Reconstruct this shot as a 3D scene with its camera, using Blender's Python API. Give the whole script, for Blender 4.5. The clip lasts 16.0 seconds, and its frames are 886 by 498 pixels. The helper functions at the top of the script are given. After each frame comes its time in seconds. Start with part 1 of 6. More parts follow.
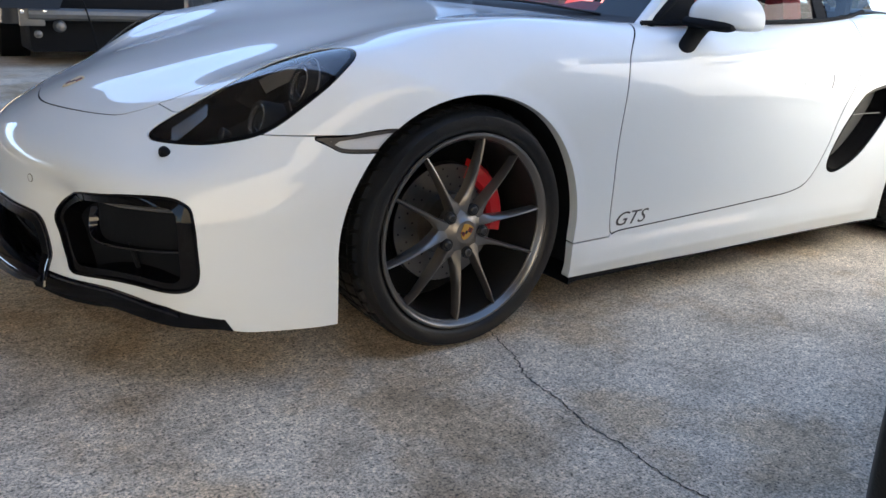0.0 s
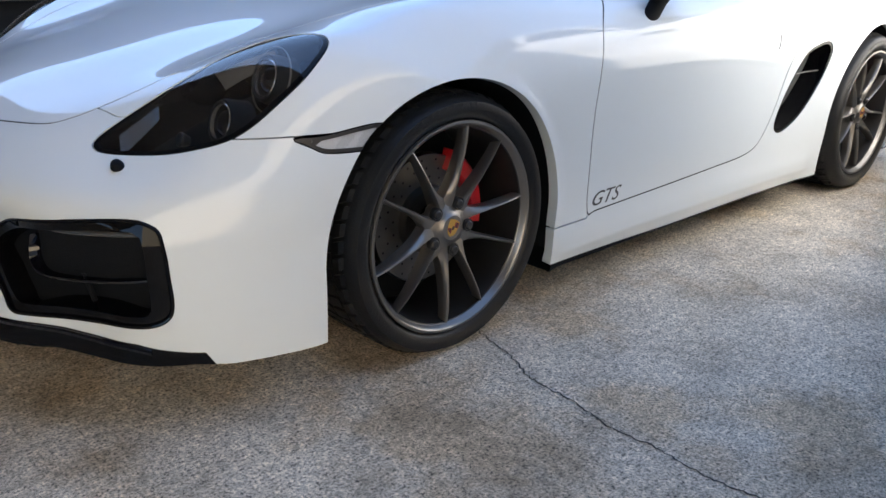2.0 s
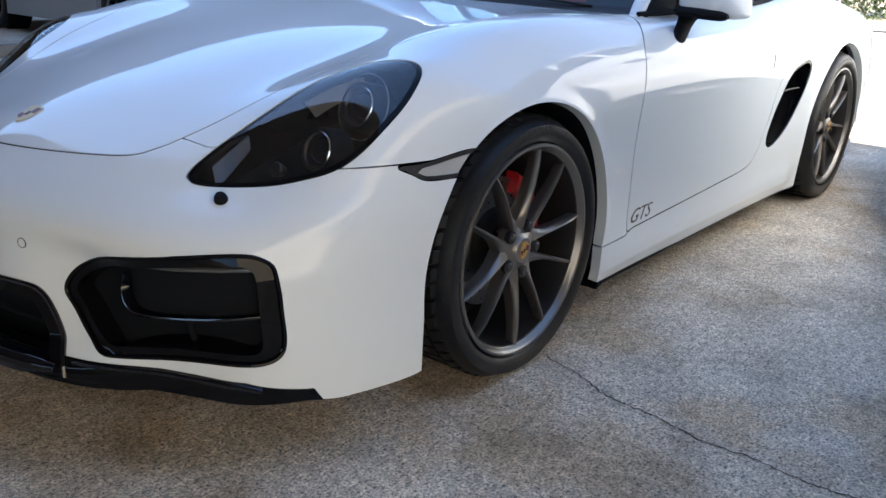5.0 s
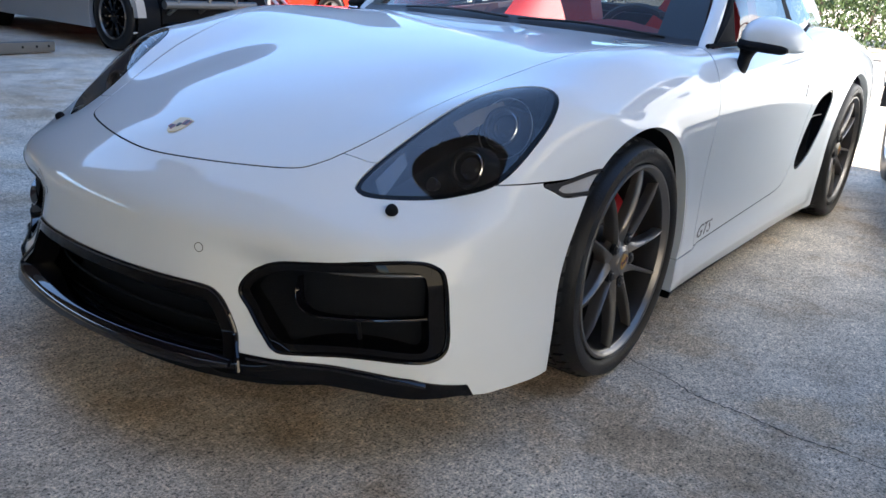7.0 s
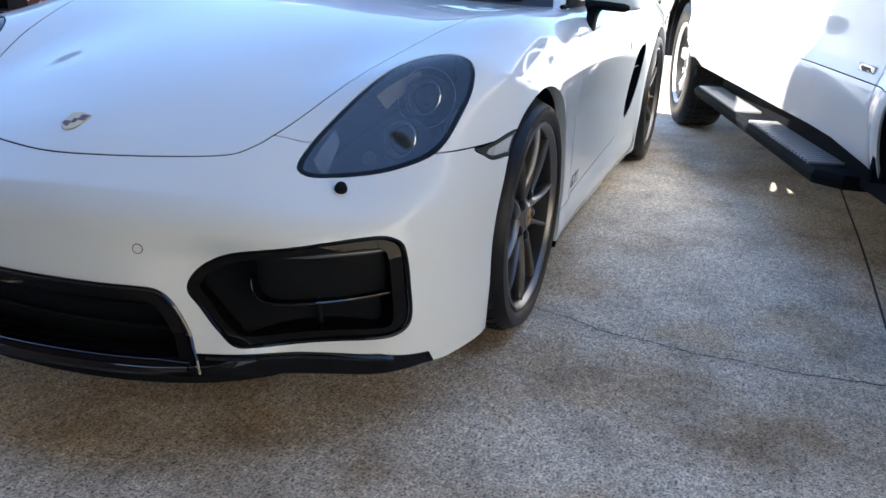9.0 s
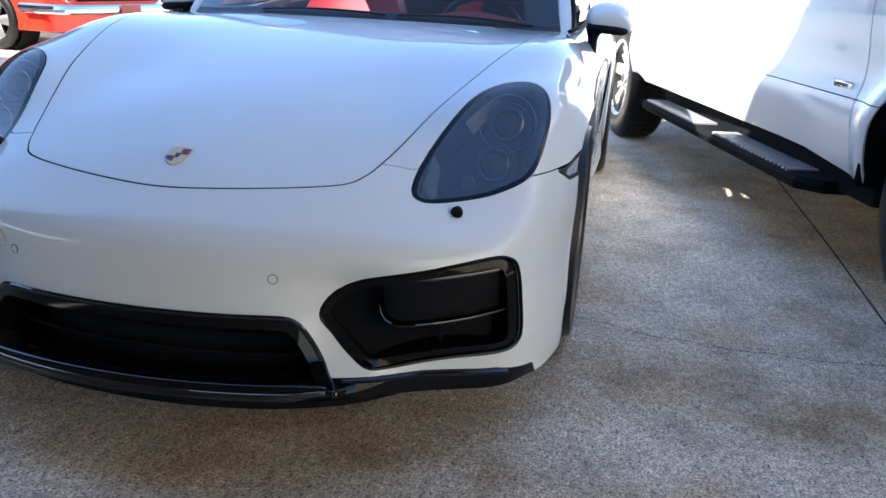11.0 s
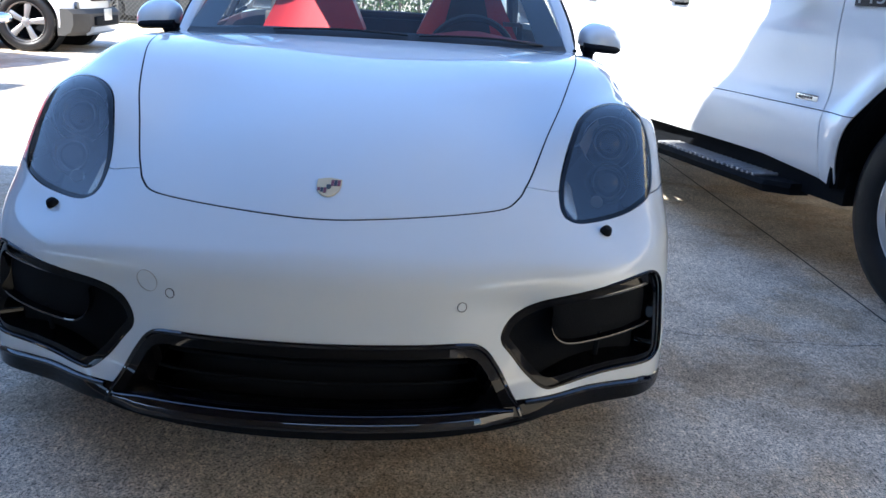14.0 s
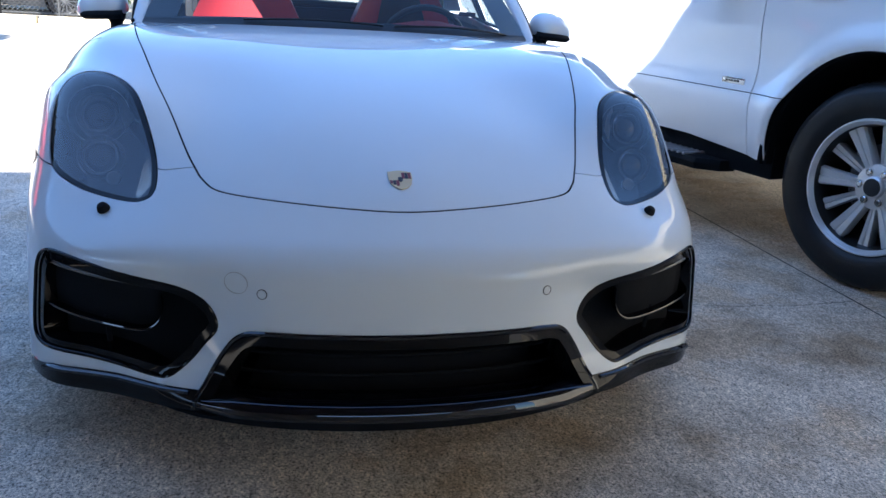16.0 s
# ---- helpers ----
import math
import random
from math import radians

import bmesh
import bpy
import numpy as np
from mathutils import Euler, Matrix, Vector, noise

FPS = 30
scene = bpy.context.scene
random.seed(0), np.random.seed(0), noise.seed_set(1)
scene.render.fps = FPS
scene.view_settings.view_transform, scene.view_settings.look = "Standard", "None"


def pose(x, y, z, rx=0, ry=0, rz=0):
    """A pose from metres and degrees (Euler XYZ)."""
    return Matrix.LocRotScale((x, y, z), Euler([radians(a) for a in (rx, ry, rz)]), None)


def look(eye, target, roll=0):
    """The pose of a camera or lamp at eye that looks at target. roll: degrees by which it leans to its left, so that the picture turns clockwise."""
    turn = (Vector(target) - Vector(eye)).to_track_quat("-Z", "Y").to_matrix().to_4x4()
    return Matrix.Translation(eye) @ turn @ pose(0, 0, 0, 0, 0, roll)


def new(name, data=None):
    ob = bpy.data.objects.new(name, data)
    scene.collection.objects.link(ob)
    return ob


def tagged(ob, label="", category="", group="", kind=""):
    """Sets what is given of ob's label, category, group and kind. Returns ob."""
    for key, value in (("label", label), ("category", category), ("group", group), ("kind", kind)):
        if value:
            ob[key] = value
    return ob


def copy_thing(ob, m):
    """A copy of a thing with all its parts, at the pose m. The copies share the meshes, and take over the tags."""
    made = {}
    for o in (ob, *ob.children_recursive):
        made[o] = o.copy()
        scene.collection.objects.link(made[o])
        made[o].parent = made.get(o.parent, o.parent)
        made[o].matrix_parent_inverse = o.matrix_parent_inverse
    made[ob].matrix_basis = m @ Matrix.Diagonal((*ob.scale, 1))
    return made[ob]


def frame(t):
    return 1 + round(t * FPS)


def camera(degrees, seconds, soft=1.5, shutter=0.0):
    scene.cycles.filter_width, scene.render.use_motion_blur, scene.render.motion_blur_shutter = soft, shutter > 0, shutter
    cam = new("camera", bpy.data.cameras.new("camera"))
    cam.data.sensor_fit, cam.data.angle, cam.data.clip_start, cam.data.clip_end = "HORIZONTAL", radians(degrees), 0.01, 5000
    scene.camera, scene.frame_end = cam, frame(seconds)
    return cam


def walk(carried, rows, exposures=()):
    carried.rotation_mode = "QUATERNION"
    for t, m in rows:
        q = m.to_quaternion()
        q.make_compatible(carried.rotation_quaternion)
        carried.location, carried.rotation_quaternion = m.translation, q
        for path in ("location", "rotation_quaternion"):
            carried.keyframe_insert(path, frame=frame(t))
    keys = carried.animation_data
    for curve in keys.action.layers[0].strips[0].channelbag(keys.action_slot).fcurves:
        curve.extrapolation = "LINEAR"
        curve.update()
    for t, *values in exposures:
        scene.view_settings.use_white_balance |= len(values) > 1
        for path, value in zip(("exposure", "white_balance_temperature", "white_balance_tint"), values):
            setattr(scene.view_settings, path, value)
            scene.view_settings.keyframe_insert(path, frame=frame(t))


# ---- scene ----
# The camera and its path. Metres: x runs from the sports car's front axle to its tail, y to the car's right, z up.
cam = camera(55.8, 16.0)
METRES = 3.5578
BASE = pose(-1.2900, -2.5575, 0.9711, -18.097, -2.986, -34.712)
ROWS = [
    (0.0, 0.0, 0.0, 0.0, 0.0, 0.0, -0.0),
    (0.5, -0.034, -0.005, 0.0043, -5.43, -0.35, 1.71),
    (1.0, -0.0514, 0.0002, 0.0066, -8.75, -1.34, 2.79),
    (1.5, -0.0598, 0.0341, 0.0166, -9.41, -2.31, 3.49),
    (2.0, -0.0686, 0.0547, 0.0258, -8.0, -2.7, 4.09),
    (2.5, -0.0988, 0.059, 0.032, -9.39, -2.67, 4.56),
    (3.0, -0.1451, 0.0641, 0.0329, -12.14, -2.36, 5.03),
    (3.5, -0.1502, 0.0772, 0.0376, -11.94, -2.25, 4.36),
    (6.0, -0.2306, 0.0761, 0.0507, -16.84, -2.36, 5.98),
    (6.5, -0.266, 0.076, 0.056, -16.92, -2.04, 4.99),
    (7.0, -0.3085, 0.0665, 0.0568, -18.32, -2.18, 4.41),
    (7.5, -0.334, 0.0677, 0.059, -20.13, -2.86, 4.88),
    (8.0, -0.3544, 0.0897, 0.0605, -22.29, -3.58, 6.84),
    (8.5, -0.3737, 0.0962, 0.0638, -28.11, -5.04, 8.82),
    (11.0, -0.5241, 0.1615, 0.1021, -41.74, -6.75, 11.96),
    (11.5, -0.5425, 0.1793, 0.1095, -41.66, -7.38, 11.37),
    (12.0, -0.5879, 0.2015, 0.1192, -43.42, -7.45, 12.18),
    (12.5, -0.6291, 0.2161, 0.1292, -47.08, -7.47, 12.18),
    (13.0, -0.6437, 0.2456, 0.136, -49.97, -8.08, 12.33),
    (13.5, -0.6505, 0.2784, 0.1482, -52.23, -8.92, 12.93),
    (14.0, -0.6667, 0.3035, 0.1594, -54.51, -9.08, 13.44),
    (14.5, -0.7088, 0.3369, 0.1743, -57.09, -9.15, 13.59),
    (15.0, -0.7359, 0.3569, 0.1844, -59.99, -9.58, 12.91),
    (15.5, -0.7408, 0.3895, 0.1893, -63.61, -10.95, 13.69),
    (16.0, -0.7461, 0.4158, 0.1971, -65.93, -12.75, 14.4),
]
walk(cam, [(t, BASE @ pose(METRES * x, METRES * y, METRES * z, 90 + pitch, roll, yaw)) for t, x, y, z, yaw, pitch, roll in ROWS],
     [(0.0, 2.62, 6800, 10), (3.0, 2.60, 6600, 10), (6.0, 2.42, 6400, 10), (8.5, 2.46, 6250, 10), (11.0, 2.44, 6120, 10), (13.5, 2.42, 5950, 10), (16.0, 2.28, 5600, 10)])

# World, sun and exposure
SUN_WAY = Vector((0.82, -0.85, -1.0)).normalized()
world = bpy.data.worlds.new("sky")
world.use_nodes = True
scene.world = world
wn = world.node_tree.nodes
sky = wn.new("ShaderNodeTexSky")
sky.sky_type = "NISHITA"
sky.sun_disc = False
sky.sun_elevation = math.asin(-SUN_WAY.z)
sky.sun_rotation = math.atan2(-SUN_WAY.x, -SUN_WAY.y)
sky.air_density, sky.dust_density, sky.ozone_density = 1.0, 0.4, 4.0
world.node_tree.links.new(sky.outputs[0], wn["Background"].inputs[0])
wn["Background"].inputs[1].default_value = 0.11
sun_data = bpy.data.lights.new("sun", "SUN")
sun_data.energy, sun_data.angle, sun_data.color = 4.0, radians(0.53), (1.0, 0.93, 0.82)
sun = new("sun", sun_data)
sun.matrix_world = look(-20 * SUN_WAY, (0, 0, 0))


# ---- materials ----
def material(name, color, rough=0.5, metal=0.0, vary=0.0, scale=8.0, bump=0.0, bump_scale=60.0, coat=0.0, color2=None, ior=1.5, coat_ior=1.5):
    """A Principled material: two scales of noise in colour, fine relief, variation in roughness."""
    m = bpy.data.materials.new(name)
    m.use_nodes = True
    n, l = m.node_tree.nodes, m.node_tree.links
    b = n["Principled BSDF"]
    b.inputs["Base Color"].default_value = (*color, 1)
    b.inputs["Roughness"].default_value, b.inputs["Metallic"].default_value, b.inputs["IOR"].default_value = rough, metal, ior
    if coat:
        b.inputs["Coat Weight"].default_value, b.inputs["Coat Roughness"].default_value = coat, 0.03
        b.inputs["Coat IOR"].default_value = coat_ior
    tc = n.new("ShaderNodeTexCoord")
    if vary:
        big, fine, mix, ramp = n.new("ShaderNodeTexNoise"), n.new("ShaderNodeTexNoise"), n.new("ShaderNodeMix"), n.new("ShaderNodeMix")
        big.inputs["Scale"].default_value, fine.inputs["Scale"].default_value = scale, scale * 9
        big.inputs["Detail"].default_value = fine.inputs["Detail"].default_value = 4
        l.new(tc.outputs["Object"], big.inputs["Vector"]), l.new(tc.outputs["Object"], fine.inputs["Vector"])
        mix.inputs[0].default_value = 0.4
        l.new(big.outputs[0], mix.inputs[2]), l.new(fine.outputs[0], mix.inputs[3])
        ramp.data_type = "RGBA"
        c2 = color2 or tuple(c * 0.6 for c in color)
        ramp.inputs[6].default_value = (*[min(1, c + (c - d) * vary) for c, d in zip(color, c2)], 1)
        ramp.inputs[7].default_value = (*[c + (d - c) * vary for c, d in zip(color, c2)], 1)
        l.new(mix.outputs[0], ramp.inputs[0]), l.new(ramp.outputs[2], b.inputs["Base Color"])
        rr = n.new("ShaderNodeMapRange")
        rr.inputs[3].default_value, rr.inputs[4].default_value = max(0.02, rough * (1 - 0.4 * vary)), min(1, rough * (1 + 0.4 * vary))
        l.new(mix.outputs[0], rr.inputs[0]), l.new(rr.outputs[0], b.inputs["Roughness"])
    if bump:
        t, u = n.new("ShaderNodeTexNoise"), n.new("ShaderNodeBump")
        t.inputs["Scale"].default_value, t.inputs["Detail"].default_value = bump_scale, 5
        u.inputs["Strength"].default_value, u.inputs["Distance"].default_value = bump, 0.003
        l.new(tc.outputs["Object"], t.inputs["Vector"]), l.new(t.outputs[0], u.inputs["Height"]), l.new(u.outputs[0], b.inputs["Normal"])
    return m


def glass(name, tint=(0.9, 0.93, 0.92), ior=1.45):
    """A thin clear pane: light goes straight through, and the surface mirrors by Fresnel."""
    m = bpy.data.materials.new(name)
    m.use_nodes = True
    n, l = m.node_tree.nodes, m.node_tree.links
    n.remove(n["Principled BSDF"])
    tr, gl, mx, lw = n.new("ShaderNodeBsdfTransparent"), n.new("ShaderNodeBsdfGlossy"), n.new("ShaderNodeMixShader"), n.new("ShaderNodeLayerWeight")
    tr.inputs[0].default_value, gl.inputs["Roughness"].default_value, lw.inputs[0].default_value = (*tint, 1), 0.01, 0.5
    f0 = ((ior - 1) / (ior + 1)) ** 2
    five, mad = n.new("ShaderNodeMath"), n.new("ShaderNodeMath")
    five.operation, mad.operation = "POWER", "MULTIPLY_ADD"
    five.inputs[1].default_value, mad.inputs[1].default_value, mad.inputs[2].default_value = 5.0, 1 - f0, f0
    l.new(lw.outputs["Facing"], five.inputs[0]), l.new(five.outputs[0], mad.inputs[0]), l.new(mad.outputs[0], mx.inputs[0])
    l.new(tr.outputs[0], mx.inputs[1]), l.new(gl.outputs[0], mx.inputs[2])
    l.new(mx.outputs[0], n["Material Output"].inputs[0])
    return m


def concrete_material(name, base=(0.60, 0.528, 0.43)):
    """Broom-worn concrete: exposed sand and dark aggregate, stains and a fine relief."""
    m = bpy.data.materials.new(name)
    m.use_nodes = True
    n, l = m.node_tree.nodes, m.node_tree.links
    b = n["Principled BSDF"]
    tc = n.new("ShaderNodeTexCoord")

    def noise_tex(scale, detail=4, rough=0.6):
        t = n.new("ShaderNodeTexNoise")
        t.inputs["Scale"].default_value, t.inputs["Detail"].default_value, t.inputs["Roughness"].default_value = scale, detail, rough
        l.new(tc.outputs["Object"], t.inputs["Vector"])
        return t.outputs[0]

    def ramp(src, stops):
        r = n.new("ShaderNodeValToRGB")
        while len(r.color_ramp.elements) < len(stops):
            r.color_ramp.elements.new(0.5)
        for e, (p, c) in zip(r.color_ramp.elements, stops):
            e.position, e.color = p, (c, c, c, 1) if isinstance(c, float) else (*c, 1)
        l.new(src, r.inputs[0])
        return r.outputs[0]

    def mult(a, c, fac=1.0):
        x = n.new("ShaderNodeMix")
        x.data_type, x.blend_type = "RGBA", "MULTIPLY"
        x.inputs[0].default_value = fac
        l.new(a, x.inputs[6]), l.new(c, x.inputs[7])
        return x.outputs[2]

    stain = ramp(noise_tex(0.7, 6), [(0.33, (base[0] * 0.66, base[1] * 0.59, base[2] * 0.50)), (0.52, base), (0.75, (base[0] * 1.14, base[1] * 1.12, base[2] * 1.08))])
    blotch = mult(ramp(noise_tex(5.5, 6), [(0.30, 0.74), (0.5, 1.0), (0.72, 1.14)]), ramp(noise_tex(45, 4), [(0.3, 0.66), (0.5, 1.0), (0.70, 1.35)]))
    sand = mult(ramp(noise_tex(150, 4, 0.7), [(0.36, 0.24), (0.44, 0.78), (0.5, 1.0), (0.55, 1.16), (0.63, 1.48)]), ramp(noise_tex(75, 3, 0.65), [(0.34, 0.45), (0.41, 0.94), (0.5, 1.0), (0.62, 1.06)]))
    grain = ramp(noise_tex(520, 3, 0.8), [(0.30, 0.55), (0.5, 1.0), (0.70, 1.42)])
    spots = ramp(noise_tex(11, 2), [(0.665, 1.0), (0.71, 0.6)])
    c = mult(mult(mult(stain, blotch), sand), grain)
    c = mult(c, spots, 0.7)
    c = mult(c, ramp(noise_tex(1.9, 5, 0.6), [(0.40, (0.84, 0.75, 0.64)), (0.50, (1.0, 1.0, 1.0)), (0.68, (1.08, 1.09, 1.10))]))
    l.new(c, b.inputs["Base Color"])
    rr = n.new("ShaderNodeMapRange")
    rr.inputs[3].default_value, rr.inputs[4].default_value = 0.6, 0.9
    l.new(noise_tex(3, 5), rr.inputs[0]), l.new(rr.outputs[0], b.inputs["Roughness"])
    u = n.new("ShaderNodeBump")
    u.inputs["Strength"].default_value, u.inputs["Distance"].default_value = 0.12, 0.001
    l.new(noise_tex(260, 4, 0.7), u.inputs["Height"]), l.new(u.outputs[0], b.inputs["Normal"])
    return m


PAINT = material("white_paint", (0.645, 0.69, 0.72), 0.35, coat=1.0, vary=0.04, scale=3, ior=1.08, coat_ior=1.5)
TRUCK_WHITE = material("truck_white_paint", (0.84, 0.84, 0.83), 0.3, coat=1.0, vary=0.05, scale=2, coat_ior=1.6)
GLOSS_BLACK = material("gloss_black", (0.004, 0.004, 0.005), 0.3, coat=1.0, vary=0.2, scale=6, ior=1.02, coat_ior=1.28)
LIP_BLACK = material("lip_gloss_black", (0.003, 0.003, 0.006), 0.3, coat=1.0, vary=0.2, scale=6, ior=1.02, coat_ior=1.6)
HUB_GOLD = material("hub_gold", (0.55, 0.33, 0.08), 0.35, metal=0.5, vary=0.2, scale=60)
FINE_LINE = material("fine_grey_line", (0.36, 0.36, 0.355), 0.6, vary=0.2)
MARKER = material("marker_reflector", (0.68, 0.68, 0.68), 0.25, metal=0.3, vary=0.2, scale=40)
SATIN_BLACK = material("satin_black", (0.012, 0.012, 0.013), 0.42, vary=0.3, scale=20, bump=0.15, bump_scale=400)
DARK = material("dark_plastic", (0.008, 0.009, 0.011), 0.7, vary=0.4, scale=12, bump=0.3, bump_scale=250, ior=1.15)
RUBBER = material("tyre_rubber", (0.008, 0.008, 0.0085), 0.42, vary=0.6, scale=14, bump=0.3, bump_scale=180, color2=(0.020, 0.019, 0.018), ior=1.4)
RIM_EDGE = material("rim_edge_grey", (0.215, 0.205, 0.195), 0.32, metal=0.85, vary=0.2, scale=12)
TYRE_MARK = material("tyre_lettering_black", (0.003, 0.003, 0.003), 0.6, vary=0.2)
RIM_DARK = material("rim_barrel_grey", (0.045, 0.043, 0.042), 0.40, metal=0.7, vary=0.25, scale=12)
RIM = material("rim_grey", (0.225, 0.212, 0.20), 0.34, metal=0.85, vary=0.25, scale=12, bump=0.05, bump_scale=500)
ALLOY = material("bright_alloy", (0.62, 0.62, 0.62), 0.30, metal=0.6, vary=0.2, scale=10)
YARD_ALLOY = material("grey_alloy", (0.26, 0.26, 0.26), 0.35, metal=0.6, vary=0.2, scale=10)
STEEL = material("brake_steel", (0.15, 0.145, 0.14), 0.35, metal=1.0, vary=0.4, scale=30)
CHROME = material("chrome", (0.75, 0.75, 0.74), 0.08, metal=1.0, vary=0.1)
RED_CALIPER = material("red_caliper", (0.55, 0.012, 0.018), 0.3, coat=0.6, vary=0.2, scale=25)
RED_LEATHER = material("red_leather", (0.42, 0.02, 0.025), 0.5, vary=0.3, scale=9, bump=0.3, bump_scale=160)
DASH_LEATHER = material("dark_red_leather", (0.27, 0.016, 0.02), 0.55, vary=0.3, scale=9, bump=0.3, bump_scale=160)
BLACK_LEATHER = material("black_leather", (0.02, 0.018, 0.018), 0.5, vary=0.3, scale=9, bump=0.3, bump_scale=160)
GOLD = material("gold_enamel", (0.62, 0.50, 0.30), 0.4, metal=0.1, vary=0.2, scale=60)
CREST_RED = material("dark_red_enamel", (0.20, 0.025, 0.03), 0.3, vary=0.2, scale=60)
CLEAR = glass("clear_lens", (0.95, 0.96, 0.97), ior=1.95)
STEP_GREY = material("step_pad_grey", (0.30, 0.30, 0.30), 0.45, metal=0.3, vary=0.3, scale=30)
TRUCK_RIM = material("truck_alloy", (0.64, 0.64, 0.63), 0.28, metal=0.4, vary=0.15, scale=10)
LAMP_RING = material("lamp_ring", (0.85, 0.86, 0.88), 0.15, metal=0.9, vary=0.1)
SMOKED = material("smoked_lamp", (0.05, 0.051, 0.053), 0.25, coat=1.0, vary=0.2, scale=30)
RIB_GREY = material("lamp_reflector", (0.45, 0.46, 0.47), 0.22, metal=0.9, vary=0.2, scale=60)
SCREEN = glass("screen_glass", (0.74, 0.79, 0.80))
SIDE_GLASS = glass("side_glass", (0.55, 0.60, 0.60))
TINTED = glass("tinted_glass", (0.35, 0.40, 0.42))
CONCRETE = concrete_material("concrete")
JOINT = material("joint_filler", (0.045, 0.042, 0.04), 0.9, vary=0.5, scale=30)
LETTER_DARK = material("dark_lettering", (0.02, 0.02, 0.022), 0.4, vary=0.2)
LETTER_GREY = material("faded_lettering", (0.16, 0.16, 0.155), 0.6, vary=0.3, scale=40)
SILVER_PAINT = material("silver_paint", (0.44, 0.47, 0.50), 0.3, metal=0.4, coat=1.0, vary=0.08)
ORANGE_PAINT = material("orange_red_paint", (0.70, 0.022, 0.005), 0.4, coat=0.6, vary=0.08)
DULL_PAINT = material("dull_dark_paint", (0.022, 0.024, 0.026), 0.7, vary=0.3)
DARK_PAINT = material("dark_grey_paint", (0.03, 0.035, 0.04), 0.3, coat=1.0, vary=0.15)
GREY_METAL = material("raw_steel", (0.14, 0.14, 0.135), 0.5, metal=0.7, vary=0.5, scale=18)
GALVANISED = material("galvanised_wire", (0.10, 0.10, 0.097), 0.7, metal=0.4, vary=0.3, scale=20)
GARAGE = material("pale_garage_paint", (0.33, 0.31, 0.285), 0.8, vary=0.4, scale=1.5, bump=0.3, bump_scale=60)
# the garage paint again, with the dimness of the bays put into its colour
GARAGE_SHADE = material("bay_shade_paint", (0.06, 0.058, 0.055), 0.8, vary=0.4, scale=1.5, bump=0.3, bump_scale=60)
ROOF_DARK = material("dark_roof_lining", (0.10, 0.095, 0.09), 0.8, vary=0.4, scale=1.5, bump=0.3, bump_scale=60)
BARK = material("bark_brown", (0.12, 0.085, 0.06), 0.9, vary=0.5, scale=12, bump=0.5, bump_scale=60)
CURB = material("painted_kerb", (0.60, 0.50, 0.33), 0.8, vary=0.7, scale=3, color2=(0.45, 0.20, 0.10))
POLE = material("dark_pole_paint", (0.012, 0.011, 0.010), 0.75, vary=0.4, scale=8)
ASPHALT = material("dark_asphalt", (0.05, 0.05, 0.052), 0.85, vary=0.5, scale=6, bump=0.5, bump_scale=120)
NAVY = material("navy_plastic", (0.02, 0.028, 0.045), 0.35, vary=0.3, scale=6)
GREY_PLASTIC = material("grey_plastic", (0.08, 0.08, 0.078), 0.6, vary=0.3, scale=15)
STUCCO = material("beige_stucco", (0.60, 0.52, 0.39), 0.85, vary=0.3, scale=2, bump=0.5, bump_scale=90)
CLADDING = material("dark_cladding_plastic", (0.035, 0.034, 0.032), 0.75, vary=0.3, scale=15)
LEAF = material("leaf_green", (0.065, 0.10, 0.03), 0.5, vary=0.6, scale=40, color2=(0.12, 0.09, 0.02))


# ---- mesh helpers ----
def part(name, bm, mat, parent=None, label="", smooth=True, sharp=35):
    """One bmesh as one mesh object under a thing or a part."""
    bm.normal_update()
    for f in bm.faces:
        f.smooth = smooth
    if smooth:
        for e in bm.edges:
            e.smooth = not (len(e.link_faces) == 2 and e.calc_face_angle(0) > radians(sharp))
    me = bpy.data.meshes.new(name)
    bm.to_mesh(me)
    bm.free()
    me.materials.append(mat)
    ob = new(name, me)
    ob.parent = parent
    if label:
        ob["label"] = label
    return ob


def thing(name, label, category, at=None, group="", kind=""):
    """An Empty that holds the parts of one thing."""
    ob = tagged(new(name), label, category, group, kind)
    if at is not None:
        ob.matrix_basis = at
    return ob


def box(size, at=(0, 0, 0), bevel=0.0, segments=2, bm=None, turn=None):
    bm = bm or bmesh.new()
    m = Matrix.Translation(at) @ (turn or Matrix()) @ Matrix.Diagonal((*size, 1))
    vs = bmesh.ops.create_cube(bm, size=1, matrix=m)["verts"]
    if bevel:
        es = list({e for v in vs for e in v.link_edges})
        bmesh.ops.bevel(bm, geom=es, offset=bevel, segments=segments, affect="EDGES", profile=0.6)
    return bm


def lathe(profile, n=64, axis="y", bm=None):
    """Turns (radius, along) pairs round an axis."""
    bm = bm or bmesh.new()
    rings = []
    for r, a in profile:
        ring = []
        for i in range(n):
            c, s = math.cos(2 * math.pi * i / n), math.sin(2 * math.pi * i / n)
            p = {"y": (r * c, a, r * s), "z": (r * c, r * s, a), "x": (a, r * c, r * s)}[axis]
            ring.append(bm.verts.new(p))
        rings.append(ring)
    for q, p in zip(rings[:-1], rings[1:]):
        for i in range(n):
            bm.faces.new((q[i], q[(i + 1) % n], p[(i + 1) % n], p[i]))
    bmesh.ops.recalc_face_normals(bm, faces=bm.faces)
    return bm


